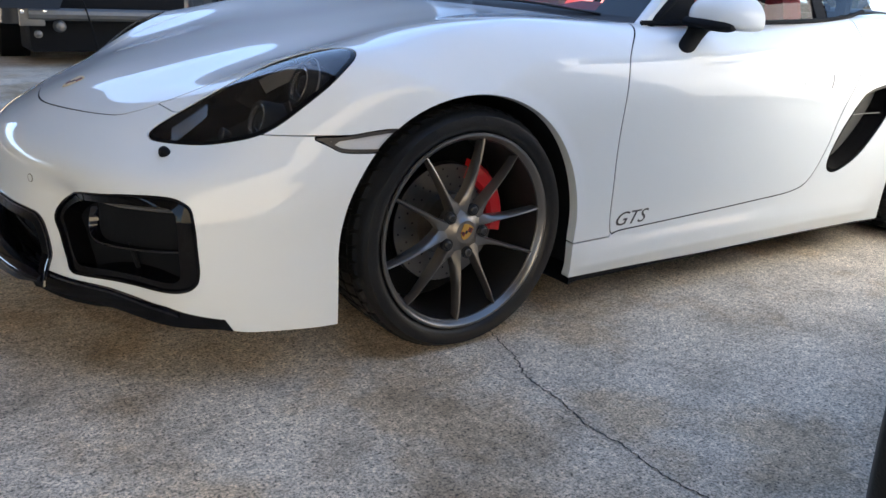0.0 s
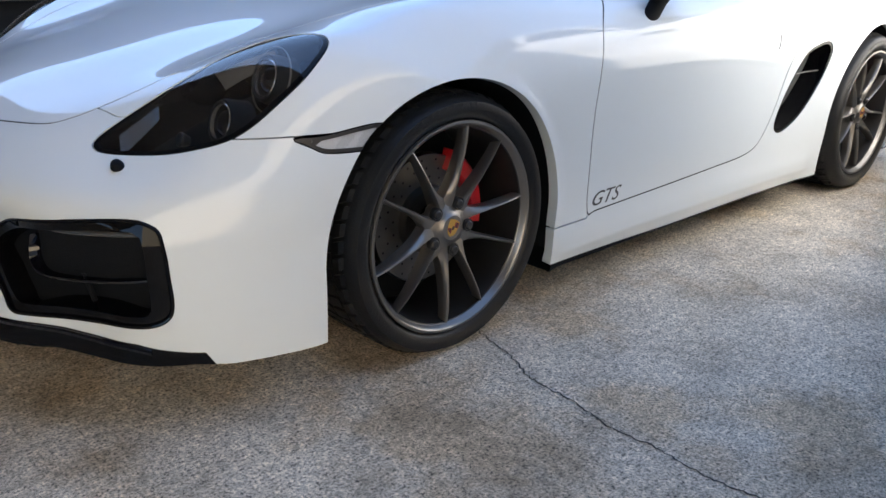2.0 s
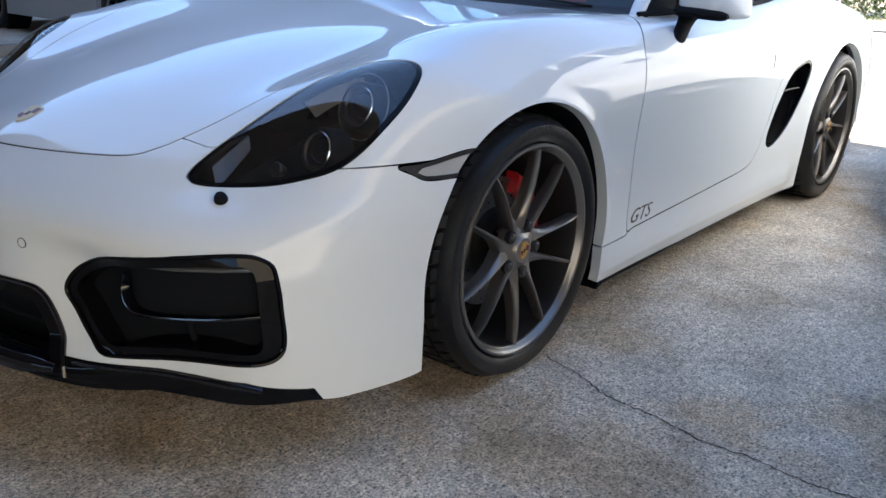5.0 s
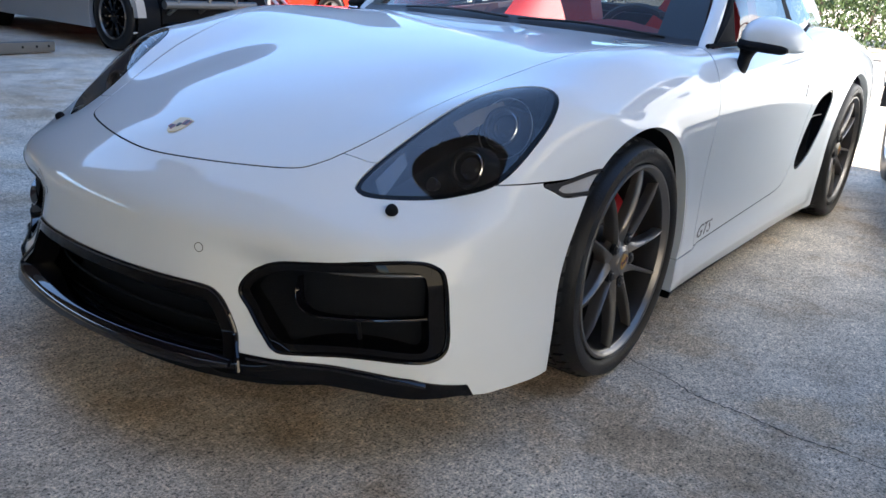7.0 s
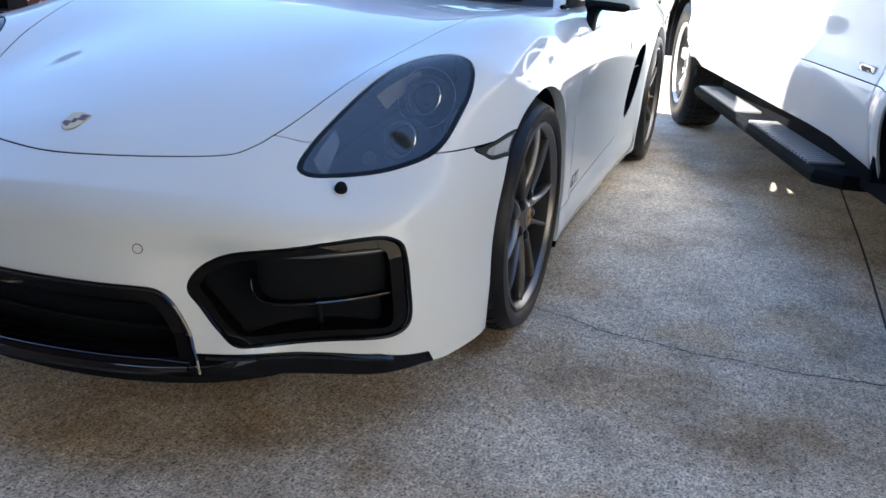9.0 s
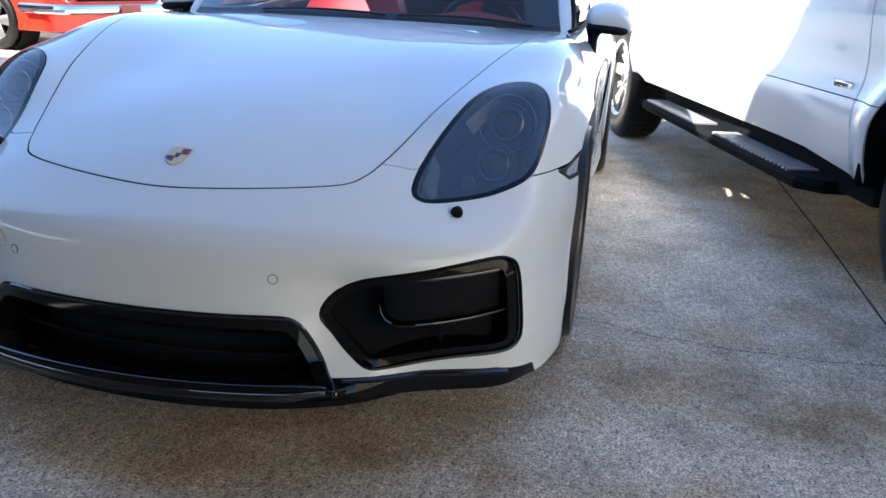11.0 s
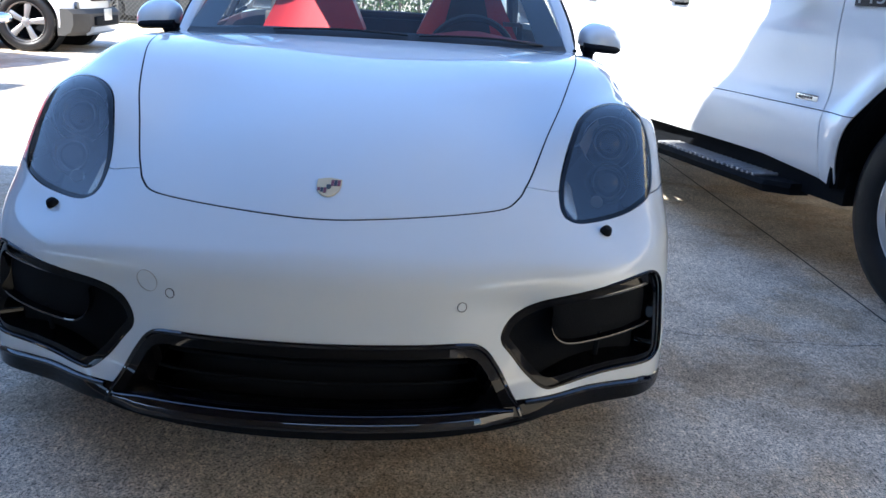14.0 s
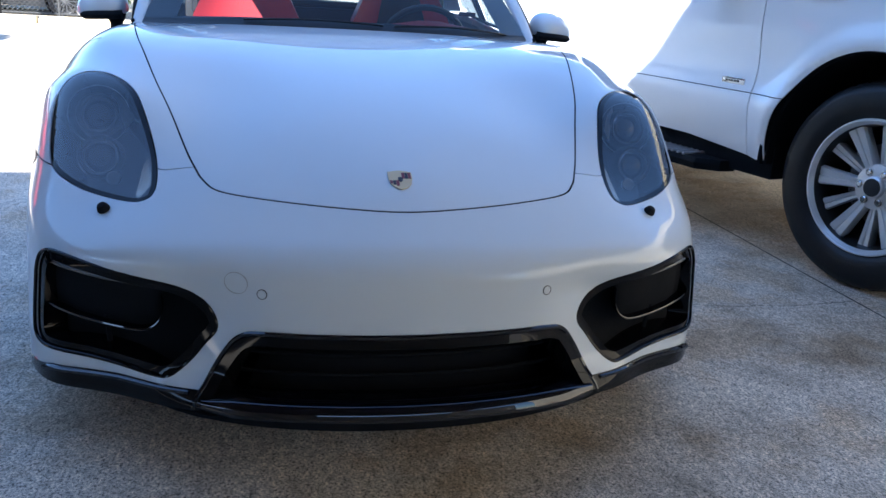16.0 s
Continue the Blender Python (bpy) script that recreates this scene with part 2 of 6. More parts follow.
def loft(sections, closed=True, caps=True, bm=None):
    """Skins a row of sections, each a list of points of one length."""
    bm = bm or bmesh.new()
    rows = [[bm.verts.new(p) for p in s] for s in sections]
    n = len(rows[0])
    for a, b in zip(rows[:-1], rows[1:]):
        for i in range(n if closed else n - 1):
            j = (i + 1) % n
            bm.faces.new((a[i], a[j], b[j], b[i]))
    if caps and closed:
        bm.faces.new(rows[0][::-1]), bm.faces.new(rows[-1])
    bmesh.ops.recalc_face_normals(bm, faces=bm.faces)
    return bm


def sweep(path, radius, n=8, squash=1.0, bm=None, caps=True):
    """A tube along a path; radius a number or one for each point."""
    path = [Vector(p) for p in path]
    secs, up = [], None
    for i, p in enumerate(path):
        d = (path[min(i + 1, len(path) - 1)] - path[max(i - 1, 0)]).normalized()
        if up is None:
            up = Vector((0, 0, 1)) if abs(d.z) < 0.9 else Vector((1, 0, 0))
        a = d.cross(up).normalized()
        up = a.cross(d).normalized()
        r = radius[i] if isinstance(radius, (list, tuple)) else radius
        secs.append([p + a * r * math.cos(2 * math.pi * k / n) + up * r * squash * math.sin(2 * math.pi * k / n) for k in range(n)])
    return loft(secs, True, caps, bm)


def curve_points(pts, closed=True, per=8):
    """A smooth Catmull-Rom line through points."""
    p = np.array(pts, float)
    n = len(p)
    out = []
    for i in range(n if closed else n - 1):
        a, b, c, d = (p[(i + k - 1) % n] if closed else p[min(max(i + k - 1, 0), n - 1)] for k in range(4))
        for s in range(per):
            t = s / per
            out.append(0.5 * (2 * b + (c - a) * t + (2 * a - 5 * b + 4 * c - d) * t * t + (3 * b - a - 3 * c + d) * t ** 3))
    if not closed:
        out.append(p[-1])
    return np.array(out)


def bars(text_widths, height, mat, at, parent, name="lettering", depth=0.0006):
    """Unreadable or unnamed writing as plain bars, in the local x-z plane."""
    bm, x = bmesh.new(), 0.0
    for w in text_widths:
        if w > 0:
            box((w, depth, height), (x + w / 2, 0, 0), bm=bm)
        x += abs(w) + height * 0.25
    ob = part(name, bm, mat, parent, smooth=False)
    ob.matrix_basis = at
    return ob


def lettering(body, size, mat, at, parent, name="lettering", shear=0.0, depth=0.0006):
    """Writing in the built-in font as a mesh, in the local x-y plane."""
    cu = bpy.data.curves.new(name, "FONT")
    cu.body, cu.size, cu.shear, cu.extrude, cu.resolution_u = body, size, shear, depth, 3
    tmp = bpy.data.objects.new(name, cu)
    scene.collection.objects.link(tmp)
    me = bpy.data.meshes.new_from_object(tmp.evaluated_get(bpy.context.evaluated_depsgraph_get()))
    bpy.data.objects.remove(tmp)
    me.materials.clear()
    me.materials.append(mat)
    ob = new(name, me)
    ob.parent, ob.matrix_basis = parent, at
    return ob

# ---- the sports car's skin ----
def cardinal(k, q):
    """Weights of a natural cubic spline with knots k at the places q."""
    k = np.asarray(k, float)
    n, h = len(k), np.diff(k)
    a, r = np.zeros((n, n)), np.zeros((n, n))
    a[0, 0] = a[-1, -1] = 1
    for i in range(1, n - 1):
        a[i, i - 1:i + 2] = h[i - 1], 2 * (h[i - 1] + h[i]), h[i]
        r[i, i - 1:i + 2] = 6 / h[i - 1], -6 / h[i - 1] - 6 / h[i], 6 / h[i]
    m = np.linalg.solve(a, r)
    q = np.clip(np.asarray(q, float), k[0], k[-1])
    i = np.clip(np.searchsorted(k, q) - 1, 0, n - 2)
    s = (k[i + 1] - q) / h[i]
    t = 1 - s
    out = m[i] * ((s ** 3 - s) * h[i] ** 2 / 6)[:, None] + m[i + 1] * ((t ** 3 - t) * h[i] ** 2 / 6)[:, None]
    row = np.arange(len(q))
    out[row, i] += s
    out[row, i + 1] += t
    return out


def even(k, q):
    """The same for a line that is mirrored at 0."""
    k = np.asarray(k, float)
    c, m = cardinal(np.r_[-k[:0:-1], k], q), len(k)
    o = c[:, m - 1:].copy()
    o[:, 1:] += c[:, :m - 1][:, ::-1]
    return o


def bow(y):
    """How far the nose sweeps back towards its corners."""
    y = np.abs(y)
    return 0.38 * y ** 2 + 0.15 * (y / 0.82) ** 12


TOP_U = [-1.02, -0.87, -0.74, -0.6, -0.42, -0.18, 0.2, 0.7, 1.4, 2.3, 2.9, 3.4]
TOP_Y = [0, 0.25, 0.45, 0.6, 0.73, 0.86]
TOP = np.array([
    [0.5218, 0.5118, 0.5091, 0.5095, 0.4879, 0.5078],
    [0.5886, 0.5781, 0.5698, 0.5496, 0.5569, 0.6451],
    [0.6450, 0.6340, 0.6320, 0.6280, 0.6620, 0.7654],
    [0.6940, 0.6900, 0.6920, 0.7280, 0.7604, 0.7796],
    [0.7440, 0.7420, 0.7470, 0.7860, 0.8030, 0.7897],
    [0.7970, 0.7990, 0.8120, 0.8360, 0.8447, 0.8282],
    [0.8590, 0.8610, 0.8670, 0.8710, 0.8708, 0.8485],
    [0.8980, 0.8921, 0.8795, 0.8680, 0.8631, 0.8523],
    [0.9020, 0.9010, 0.8970, 0.8900, 0.8820, 0.8750],
    [0.9340, 0.9270, 0.9200, 0.9160, 0.9140, 0.9100],
    [0.8990, 0.8930, 0.8830, 0.8720, 0.8630, 0.8540],
    [0.8600, 0.8510, 0.8380, 0.8270, 0.8190, 0.8140]])
SIDE_X = [-0.7, -0.4, 0.0, 0.35, 0.6, 1.2, 1.75, 2.1, 2.5, 2.95, 3.4]
SIDE_Z = [0.1, 0.25, 0.40, 0.58, 0.72, 0.86]
SIDE = np.array([
    [0.870, 0.875, 0.875, 0.870, 0.850, 0.800],
    [0.862, 0.868, 0.868, 0.868, 0.855, 0.810],
    [0.872, 0.878, 0.880, 0.882, 0.872, 0.815],
    [0.868, 0.872, 0.872, 0.876, 0.874, 0.825],
    [0.862, 0.863, 0.863, 0.869, 0.872, 0.822],
    [0.862, 0.861, 0.860, 0.866, 0.872, 0.830],
    [0.868, 0.872, 0.872, 0.880, 0.880, 0.840],
    [0.880, 0.888, 0.892, 0.896, 0.890, 0.850],
    [0.890, 0.900, 0.905, 0.905, 0.895, 0.850],
    [0.860, 0.880, 0.890, 0.890, 0.870, 0.810],
    [0.780, 0.800, 0.810, 0.810, 0.790, 0.740]])
NOSE_Z = [0.10, 0.20, 0.28, 0.36, 0.45, 0.505, 0.535, 0.56, 0.60, 0.66, 0.76, 0.90]
NOSE_X = np.array([-1.030, -1.040, -1.022, -1.002, -0.988, -0.972, -0.942, -0.908, -0.862, -0.795, -0.68, -0.50])


def swept(x, y):
    s = np.clip((x + 0.35) / 1.1, 0, 1)
    return x - bow(np.minimum(np.abs(y), 0.86)) * (1 - s * s * (3 - 2 * s))


def net(a, b, c):
    return np.einsum("pi,ij,pj->p", a, c, b)


def top_height(x, y):
    return net(cardinal(TOP_U, swept(x, y)), even(TOP_Y, np.minimum(np.abs(y), 0.86)), TOP)


def side_width(x, z):
    def step(a, b, v):
        t = np.clip((v - a) / (b - a), 0, 1)
        return t * t * (3 - 2 * t)
    w = net(cardinal(SIDE_X, x), cardinal(SIDE_Z, z), SIDE)
    sill = step(0.36, 0.46, x) * (1 - step(1.92, 2.06, x))
    w = w + sill * (0.010 * np.exp(-(np.maximum(z - 0.19, 0) / 0.045) ** 2) - 0.35 * np.maximum(0.165 - z, 0))
    foot = 1 - step(-0.50, -0.36, x)
    w = w + foot * (0.012 * np.exp(-((z - 0.16) / 0.07) ** 2) - 0.007 * np.exp(-((z - 0.36) / 0.08) ** 2))
    for cx, cz, r in ((0.003, 0.305, 0.388), (2.475, 0.32, 0.392)):
        d = np.hypot(x - cx, np.maximum(z - cz, 0)) - r
        w = w + 0.005 * np.exp(-(np.maximum(d, 0) / 0.022) ** 2) * step(0.20, 0.34, z)
    return w


def nose_x(y, z):
    y = np.minimum(np.abs(y), 0.95)
    tall = np.exp(-(np.maximum(np.abs(z - 0.34) - 0.07, 0) / 0.045) ** 2)
    dent = 0.032 * np.exp(-((y - 0.43) / 0.10) ** 2) - 0.020 * np.exp(-((y - 0.78) / 0.07) ** 2)
    low = np.clip((0.36 - z) / 0.13, 0, 1)
    chord = 0.050 * np.exp(-(np.abs(y - 0.63) / 0.125) ** 2.4) * low * low * (3 - 2 * low)
    return cardinal(NOSE_Z, z) @ NOSE_X + bow(y) + dent * tall + chord


def soft_max(a, b, k):
    h = np.maximum(k - np.abs(a - b), 0) / k
    return np.maximum(a, b) + h * h * k * 0.25


def body_value(side, top, nose, tail, x, y, z):
    s = np.abs(y) - side
    f = soft_max(s, (z - top) * 0.85, 0.10)
    f = soft_max(f, (nose - x) * 0.8, 0.055)
    f = soft_max(f, x - tail, 0.10)
    return np.maximum(f, 0.112 - z)


def tail_x(y, z):
    return 3.44 - 0.35 * y * y - 0.4 * (z - 0.55) ** 2


def body_at(p):
    x, y, z = p.T
    return body_value(side_width(x, z), top_height(x, y), nose_x(y, z), tail_x(y, z), x, y, z)


def body_normal(p, e=0.004):
    g = np.stack([body_at(p + d) - body_at(p - d) for d in np.eye(3) * e], 1)
    return g / np.maximum(np.linalg.norm(g, axis=1, keepdims=True), 1e-9)


def lattice(v, grid, step):
    """The zero level of the values v on a lattice, as points and quads (surface nets)."""
    dims = tuple(k - 1 for k in v.shape)
    acc, cnt = np.zeros((*dims, 3)), np.zeros(dims)
    quads = []
    for ax in range(3):
        lo, hi = [slice(None)] * 3, [slice(None)] * 3
        lo[ax], hi[ax] = slice(0, -1), slice(1, None)
        a, b = v[tuple(lo)], v[tuple(hi)]
        idx = np.argwhere((a < 0) != (b < 0))
        va, vb = a[tuple(idx.T)], b[tuple(idx.T)]
        pos = np.stack([grid[k][idx[:, k]] for k in range(3)], 1)
        pos[:, ax] += va / (va - vb) * step
        o1, o2 = (ax + 1) % 3, (ax + 2) % 3
        cells = []
        for d1, d2 in ((-1, -1), (0, -1), (0, 0), (-1, 0)):
            c = idx.copy()
            c[:, o1] += d1
            c[:, o2] += d2
            cells.append(c)
        ok = np.all([((c >= 0) & (c < np.array(dims))).all(1) for c in cells], axis=0)
        for c in cells:
            np.add.at(acc, tuple(c[ok].T), pos[ok])
            np.add.at(cnt, tuple(c[ok].T), 1)
        q = np.stack([np.ravel_multi_index(tuple(c[ok].T), dims) for c in cells], 1)
        flip = va[ok] > 0
        q[flip] = q[flip][:, ::-1]
        quads.append(q)
    quads = np.concatenate(quads)
    used, inv = np.unique(quads, return_inverse=True)
    return acc.reshape(-1, 3)[used] / cnt.reshape(-1)[used][:, None], inv.reshape(quads.shape)


def make_skin(step=0.0125):
    """The closed skin of the sports car as quads, on a lattice of that step."""
    xs, ys, zs = np.arange(-1.09, 3.5, step), np.arange(-77, 78) * step, np.arange(0.09, 1.0, step)

    def plane(f, a, b):
        A, B = np.meshgrid(a, b, indexing="ij")
        return f(A.ravel(), B.ravel()).reshape(A.shape)
    side, top, nose, tail = plane(side_width, xs, zs), plane(top_height, xs, ys), plane(nose_x, ys, zs), plane(tail_x, ys, zs)
    v = body_value(side[:, None, :], top[:, :, None], nose[None], tail[None], xs[:, None, None], ys[None, :, None], zs[None, None, :])
    p, quads = lattice(v, (xs, ys, zs), step)
    for _ in range(2):
        p = p - body_normal(p) * body_at(p)[:, None] * 0.9
    return p, quads


def outline_value(q, line):
    """Signed distance of the points q to a closed line in a plane, negative inside."""
    out = np.full(len(q), 1.0)
    lo, hi = line.min(0) - 0.05, line.max(0) + 0.05
    near = np.where(((q > lo) & (q < hi)).all(1))[0]
    a, b = line, np.roll(line, -1, 0)
    for part_ in np.array_split(near, max(1, len(near) // 20000)):
        w = q[part_][:, None, :]
        e = (b - a)[None]
        t = np.clip(((w - a[None]) * e).sum(2) / (e * e).sum(2), 0, 1)
        d = np.sqrt((((a[None] + e * t[..., None]) - w) ** 2).sum(2)).min(1)
        y0, y1 = a[None, :, 1], b[None, :, 1]
        cross = (y0 > w[..., 1]) != (y1 > w[..., 1])
        xi = a[None, :, 0] + (w[..., 1] - y0) / np.where(y1 == y0, 1e-9, y1 - y0) * (b - a)[None, :, 0]
        odd = (cross & (w[..., 0] < xi)).sum(1) % 2 == 1
        out[part_] = np.where(odd, -d, d)
    return out


class Skin:
    """A pool of points and the faces on it, cut along level lines."""

    def __init__(self, points, quads, normal=body_normal):
        self.p = points
        self.normal = normal
        self.faces = [tuple(f) for f in quads.tolist()]

    def split(self, faces, g):
        """Cuts faces along g = 0: those within (g < 0) and those without."""
        g = g.copy()
        g[np.abs(g) < 1e-5] = 1e-5
        pos = (g > 0).tolist()
        ins, outs, fresh, made = [], [], [], {}
        base = len(self.p)
        for f in faces:
            c = 0
            for i in f:
                c += pos[i]
            if c == 0:
                ins.append(f)
            elif c == len(f):
                outs.append(f)
            else:
                fi, fo = [], []
                for k, i in enumerate(f):
                    j = f[k - 1]
                    if pos[i] != pos[j]:
                        key = (i, j) if i < j else (j, i)
                        m = made.get(key)
                        if m is None:
                            t = g[i] / (g[i] - g[j])
                            m = made[key] = base + len(fresh)
                            fresh.append(self.p[i] + (self.p[j] - self.p[i]) * t)
                        fi.append(m), fo.append(m)
                    (fo if pos[i] else fi).append(i)
                if len(fi) > 2:
                    ins.append(tuple(fi))
                if len(fo) > 2:
                    outs.append(tuple(fo))
        if fresh:
            self.p = np.concatenate([self.p, np.array(fresh)])
        return ins, outs

    def cut(self, faces, value, gap=0.0):
        """value(points) -> level; returns (within, strip, without)."""
        ins, rest = self.split(faces, value(self.p) + gap / 2)
        if not gap:
            return ins, [], rest
        strip, outs = self.split(rest, value(self.p) - gap / 2)
        return ins, strip, outs

    def piece(self, name, faces, mat, parent, label="", depth=0.014, offset=0.0):
        """A part from some of the faces, with its edge turned inwards."""
        ids = sorted({i for f in faces for i in f})
        at = {i: k for k, i in enumerate(ids)}
        p = self.p[ids]
        n = self.normal(p)
        p = p + n * offset
        fs = [tuple(at[i] for i in f) for f in faces]
        edge = {}
        for f in fs:
            for k, i in enumerate(f):
                j = f[k - 1]
                if (i, j) in edge:
                    del edge[(i, j)]
                else:
                    edge[(j, i)] = 1
        verts, extra = [*p], []
        m = len(verts)
        if depth:
            rim, where = [], {}
            for a, b in edge:
                for i in (a, b):
                    if i not in where:
                        where[i] = m + 2 * len(rim)
                        rim.append(i)
            for i in rim:
                verts += [p[i], p[i] - n[i] * depth]
            for a, b in edge:
                extra.append((where[b], where[a], where[a] + 1, where[b] + 1))
        me = bpy.data.meshes.new(name)
        me.from_pydata([tuple(v) for v in verts], [], fs + extra)
        me.polygons.foreach_set("use_smooth", [True] * len(fs) + [False] * len(extra))
        me.materials.append(mat)
        normals = np.zeros((len(verts), 3))
        normals[:m] = n
        me.normals_split_custom_set_from_vertices([tuple(v) for v in normals])
        ob = new(name, me)
        ob.parent = parent
        if label:
            ob["label"] = label
        return ob


def islands(faces):
    """Splits faces into groups that hang together, largest first."""
    root = {}

    def find(i):
        while root.setdefault(i, i) != i:
            root[i] = root[root[i]]
            i = root[i]
        return i
    for f in faces:
        a = find(f[0])
        for i in f[1:]:
            root[find(i)] = a
    out = {}
    for f in faces:
        out.setdefault(find(f[0]), []).append(f)
    return sorted((g for g in out.values() if len(g) > 3), key=len, reverse=True)


def lamp_axes():
    """The plane in which the headlamp's outline is drawn."""
    n = np.array([-0.55, 0.5, 0.67])
    n /= np.linalg.norm(n)
    e1 = np.array([0.40, 0.16, 0.22])
    e1 -= n * (e1 @ n)
    e1 /= np.linalg.norm(e1)
    return np.array([-0.48, 0.66, 0.68]), e1, np.cross(n, e1), n

# ---- the sports car ----
GAP = 0.0045
car = thing("sports_car", "glossy white two-seat sports coupe with red leather cabin, parked on concrete", "car")
points, quads = make_skin()
skin = Skin(points, quads)
LAMP_C, LAMP_U, LAMP_V, LAMP_N = lamp_axes()
HOOD_LINE = curve_points([(-0.858, 0.0), (-0.842, 0.13), (-0.800, 0.28), (-0.757, 0.385), (-0.712, 0.424), (-0.665, 0.444), (-0.61, 0.464), (-0.47, 0.508), (-0.32, 0.556), (-0.13, 0.606), (0.08, 0.654), (0.40, 0.702), (0.66, 0.722), (0.80, 0.70), (0.86, 0.40), (0.86, -0.2), (0.4, -0.35), (-0.5, -0.45), (-0.757, -0.385), (-0.800, -0.28), (-0.842, -0.13)])
LAMP_LINE = 1.012 * curve_points([(-0.287, -0.034), (-0.264, -0.057), (-0.187, -0.077), (-0.083, -0.090), (0.02, -0.096), (0.095, -0.092), (0.16, -0.074), (0.213, -0.042), (0.238, -0.004), (0.224, 0.036), (0.160, 0.078), (0.082, 0.106), (0.0, 0.127), (-0.058, 0.128), (-0.116, 0.109), (-0.18, 0.074), (-0.268, 0.003)])
VENT_LINE = curve_points([(0.388, 0.352), (0.398, 0.386), (0.432, 0.415), (0.49, 0.437), (0.598, 0.453), (0.715, 0.466), (0.756, 0.456), (0.774, 0.425), (0.784, 0.35), (0.789, 0.295), (0.786, 0.267), (0.770, 0.254), (0.735, 0.251), (0.62, 0.247), (0.53, 0.241), (0.487, 0.244), (0.447, 0.276), (0.413, 0.318)])
GRILLE_LINE = curve_points([(-0.2, 0.357), (0.0, 0.357), (0.2, 0.357), (0.305, 0.355), (0.345, 0.343), (0.376, 0.305), (0.410, 0.245), (0.432, 0.212), (0.440, 0.17), (0.43, 0.10), (0.2, 0.08), (-0.2, 0.08)])
DOOR_LINE = curve_points([(0.546, 0.262), (0.540, 0.42), (0.538, 0.54), (0.540, 0.66), (0.550, 0.75), (0.578, 0.80), (0.635, 0.845), (0.71, 0.89), (0.80, 0.95), (1.1, 0.99), (1.70, 0.97), (1.775, 0.86), (1.755, 0.72), (1.69, 0.58), (1.645, 0.44), (1.575, 0.335), (1.48, 0.293), (1.25, 0.278), (0.90, 0.264), (0.60, 0.257)])
INTAKE_LINE = curve_points([(1.975, 0.668), (1.90, 0.662), (1.805, 0.630), (1.735, 0.54), (1.68, 0.44), (1.662, 0.375), (1.69, 0.345), (1.755, 0.348), (1.86, 0.40), (1.955, 0.50), (2.012, 0.595), (2.015, 0.645)])
MARKER_LINE = curve_points([(-0.428, 0.600), (-0.36, 0.602), (-0.24, 0.617), (-0.2, 0.60), (-0.2, 0.565), (-0.30, 0.563), (-0.365, 0.566), (-0.395, 0.580)], per=5)
CABIN_LINE = curve_points([(0.475, -0.2), (0.46, 0.0), (0.475, 0.25), (0.52, 0.46), (0.62, 0.64), (0.72, 0.725), (1.0, 0.755), (1.5, 0.765), (1.95, 0.74), (2.3, 0.66), (2.62, 0.52), (2.70, 0.3), (2.72, 0.0), (2.72, -0.2)])


def top_view(line):
    return lambda p: np.where(p[:, 2] > 0.45, outline_value(np.stack([p[:, 0], np.abs(p[:, 1])], 1), line), 1.0)


def front_view(line):
    return lambda p: np.where(p[:, 0] < -0.45, outline_value(np.stack([np.abs(p[:, 1]), p[:, 2]], 1), line), 1.0)


def side_view(line):
    return lambda p: np.where(np.abs(p[:, 1]) > 0.55, outline_value(p[:, [0, 2]], line), 1.0)


def lamp_view(p):
    q = np.stack([p[:, 0], np.abs(p[:, 1]), p[:, 2]], 1) - LAMP_C
    v = outline_value(np.stack([q @ LAMP_U, q @ LAMP_V], 1), LAMP_LINE)
    return np.where((q @ LAMP_N > -0.12) & (p[:, 2] > 0.5), v, 1.0)


def arch(cx, cz, r):
    def value(p):
        dx, dz = p[:, 0] - cx, p[:, 2] - cz
        d = np.where(dz > 0, np.hypot(dx, dz), np.abs(dx) + 0.02 * np.abs(dz)) - r
        return np.where(np.abs(p[:, 1]) > 0.5, np.maximum(d, -0.3), 1.0)
    return value


def sides(faces):
    """The faces of the car's left and of its right."""
    y = skin.p[:, 1]
    return [f for f in faces if y[f[0]] < 0], [f for f in faces if y[f[0]] >= 0]


rest = skin.faces
under, _, rest = skin.cut(rest, lambda p: p[:, 2] - np.where(p[:, 0] < -0.66, 0.194 - 0.033 * np.clip((np.abs(p[:, 1]) - 0.43) / 0.39, 0, 1), np.interp(p[:, 0], [-0.66, -0.60, -0.36, 0.3, 1.0], [0.161, 0.149, 0.140, 0.138, 0.120])))
_, _, under = skin.cut(under, lambda p: p[:, 0] + 0.3)
for wx, wz, wr in ((0.003, 0.305, 0.392), (2.475, 0.32, 0.396)):
    _, _, under = skin.cut(under, arch(wx, wz, wr))
skin.piece("underbody", under, DARK, car, "black plastic underbody", 0)
_, _, rest = skin.cut(rest, arch(0.003, 0.305, 0.388))
_, _, rest = skin.cut(rest, arch(2.475, 0.32, 0.392))
_, _, rest = skin.cut(rest, top_view(CABIN_LINE))
lamp, _, rest = skin.cut(rest, lamp_view, 0.003)
hood, hood_seam, rest = skin.cut(rest, top_view(HOOD_LINE), 0.0042)
vent, _, rest = skin.cut(rest, front_view(VENT_LINE))
grille, _, rest = skin.cut(rest, front_view(GRILLE_LINE))
intake, _, rest = skin.cut(rest, side_view(INTAKE_LINE))
marker, _, rest = skin.cut(rest, side_view(MARKER_LINE), 0.003)
door, door_seam, rest = skin.cut(rest, side_view(DOOR_LINE), GAP)


def splitter_top(y):
    return np.interp(np.abs(y), [0.43, 0.60, 0.745, 0.81], [0.230, 0.226, 0.214, 0.186])


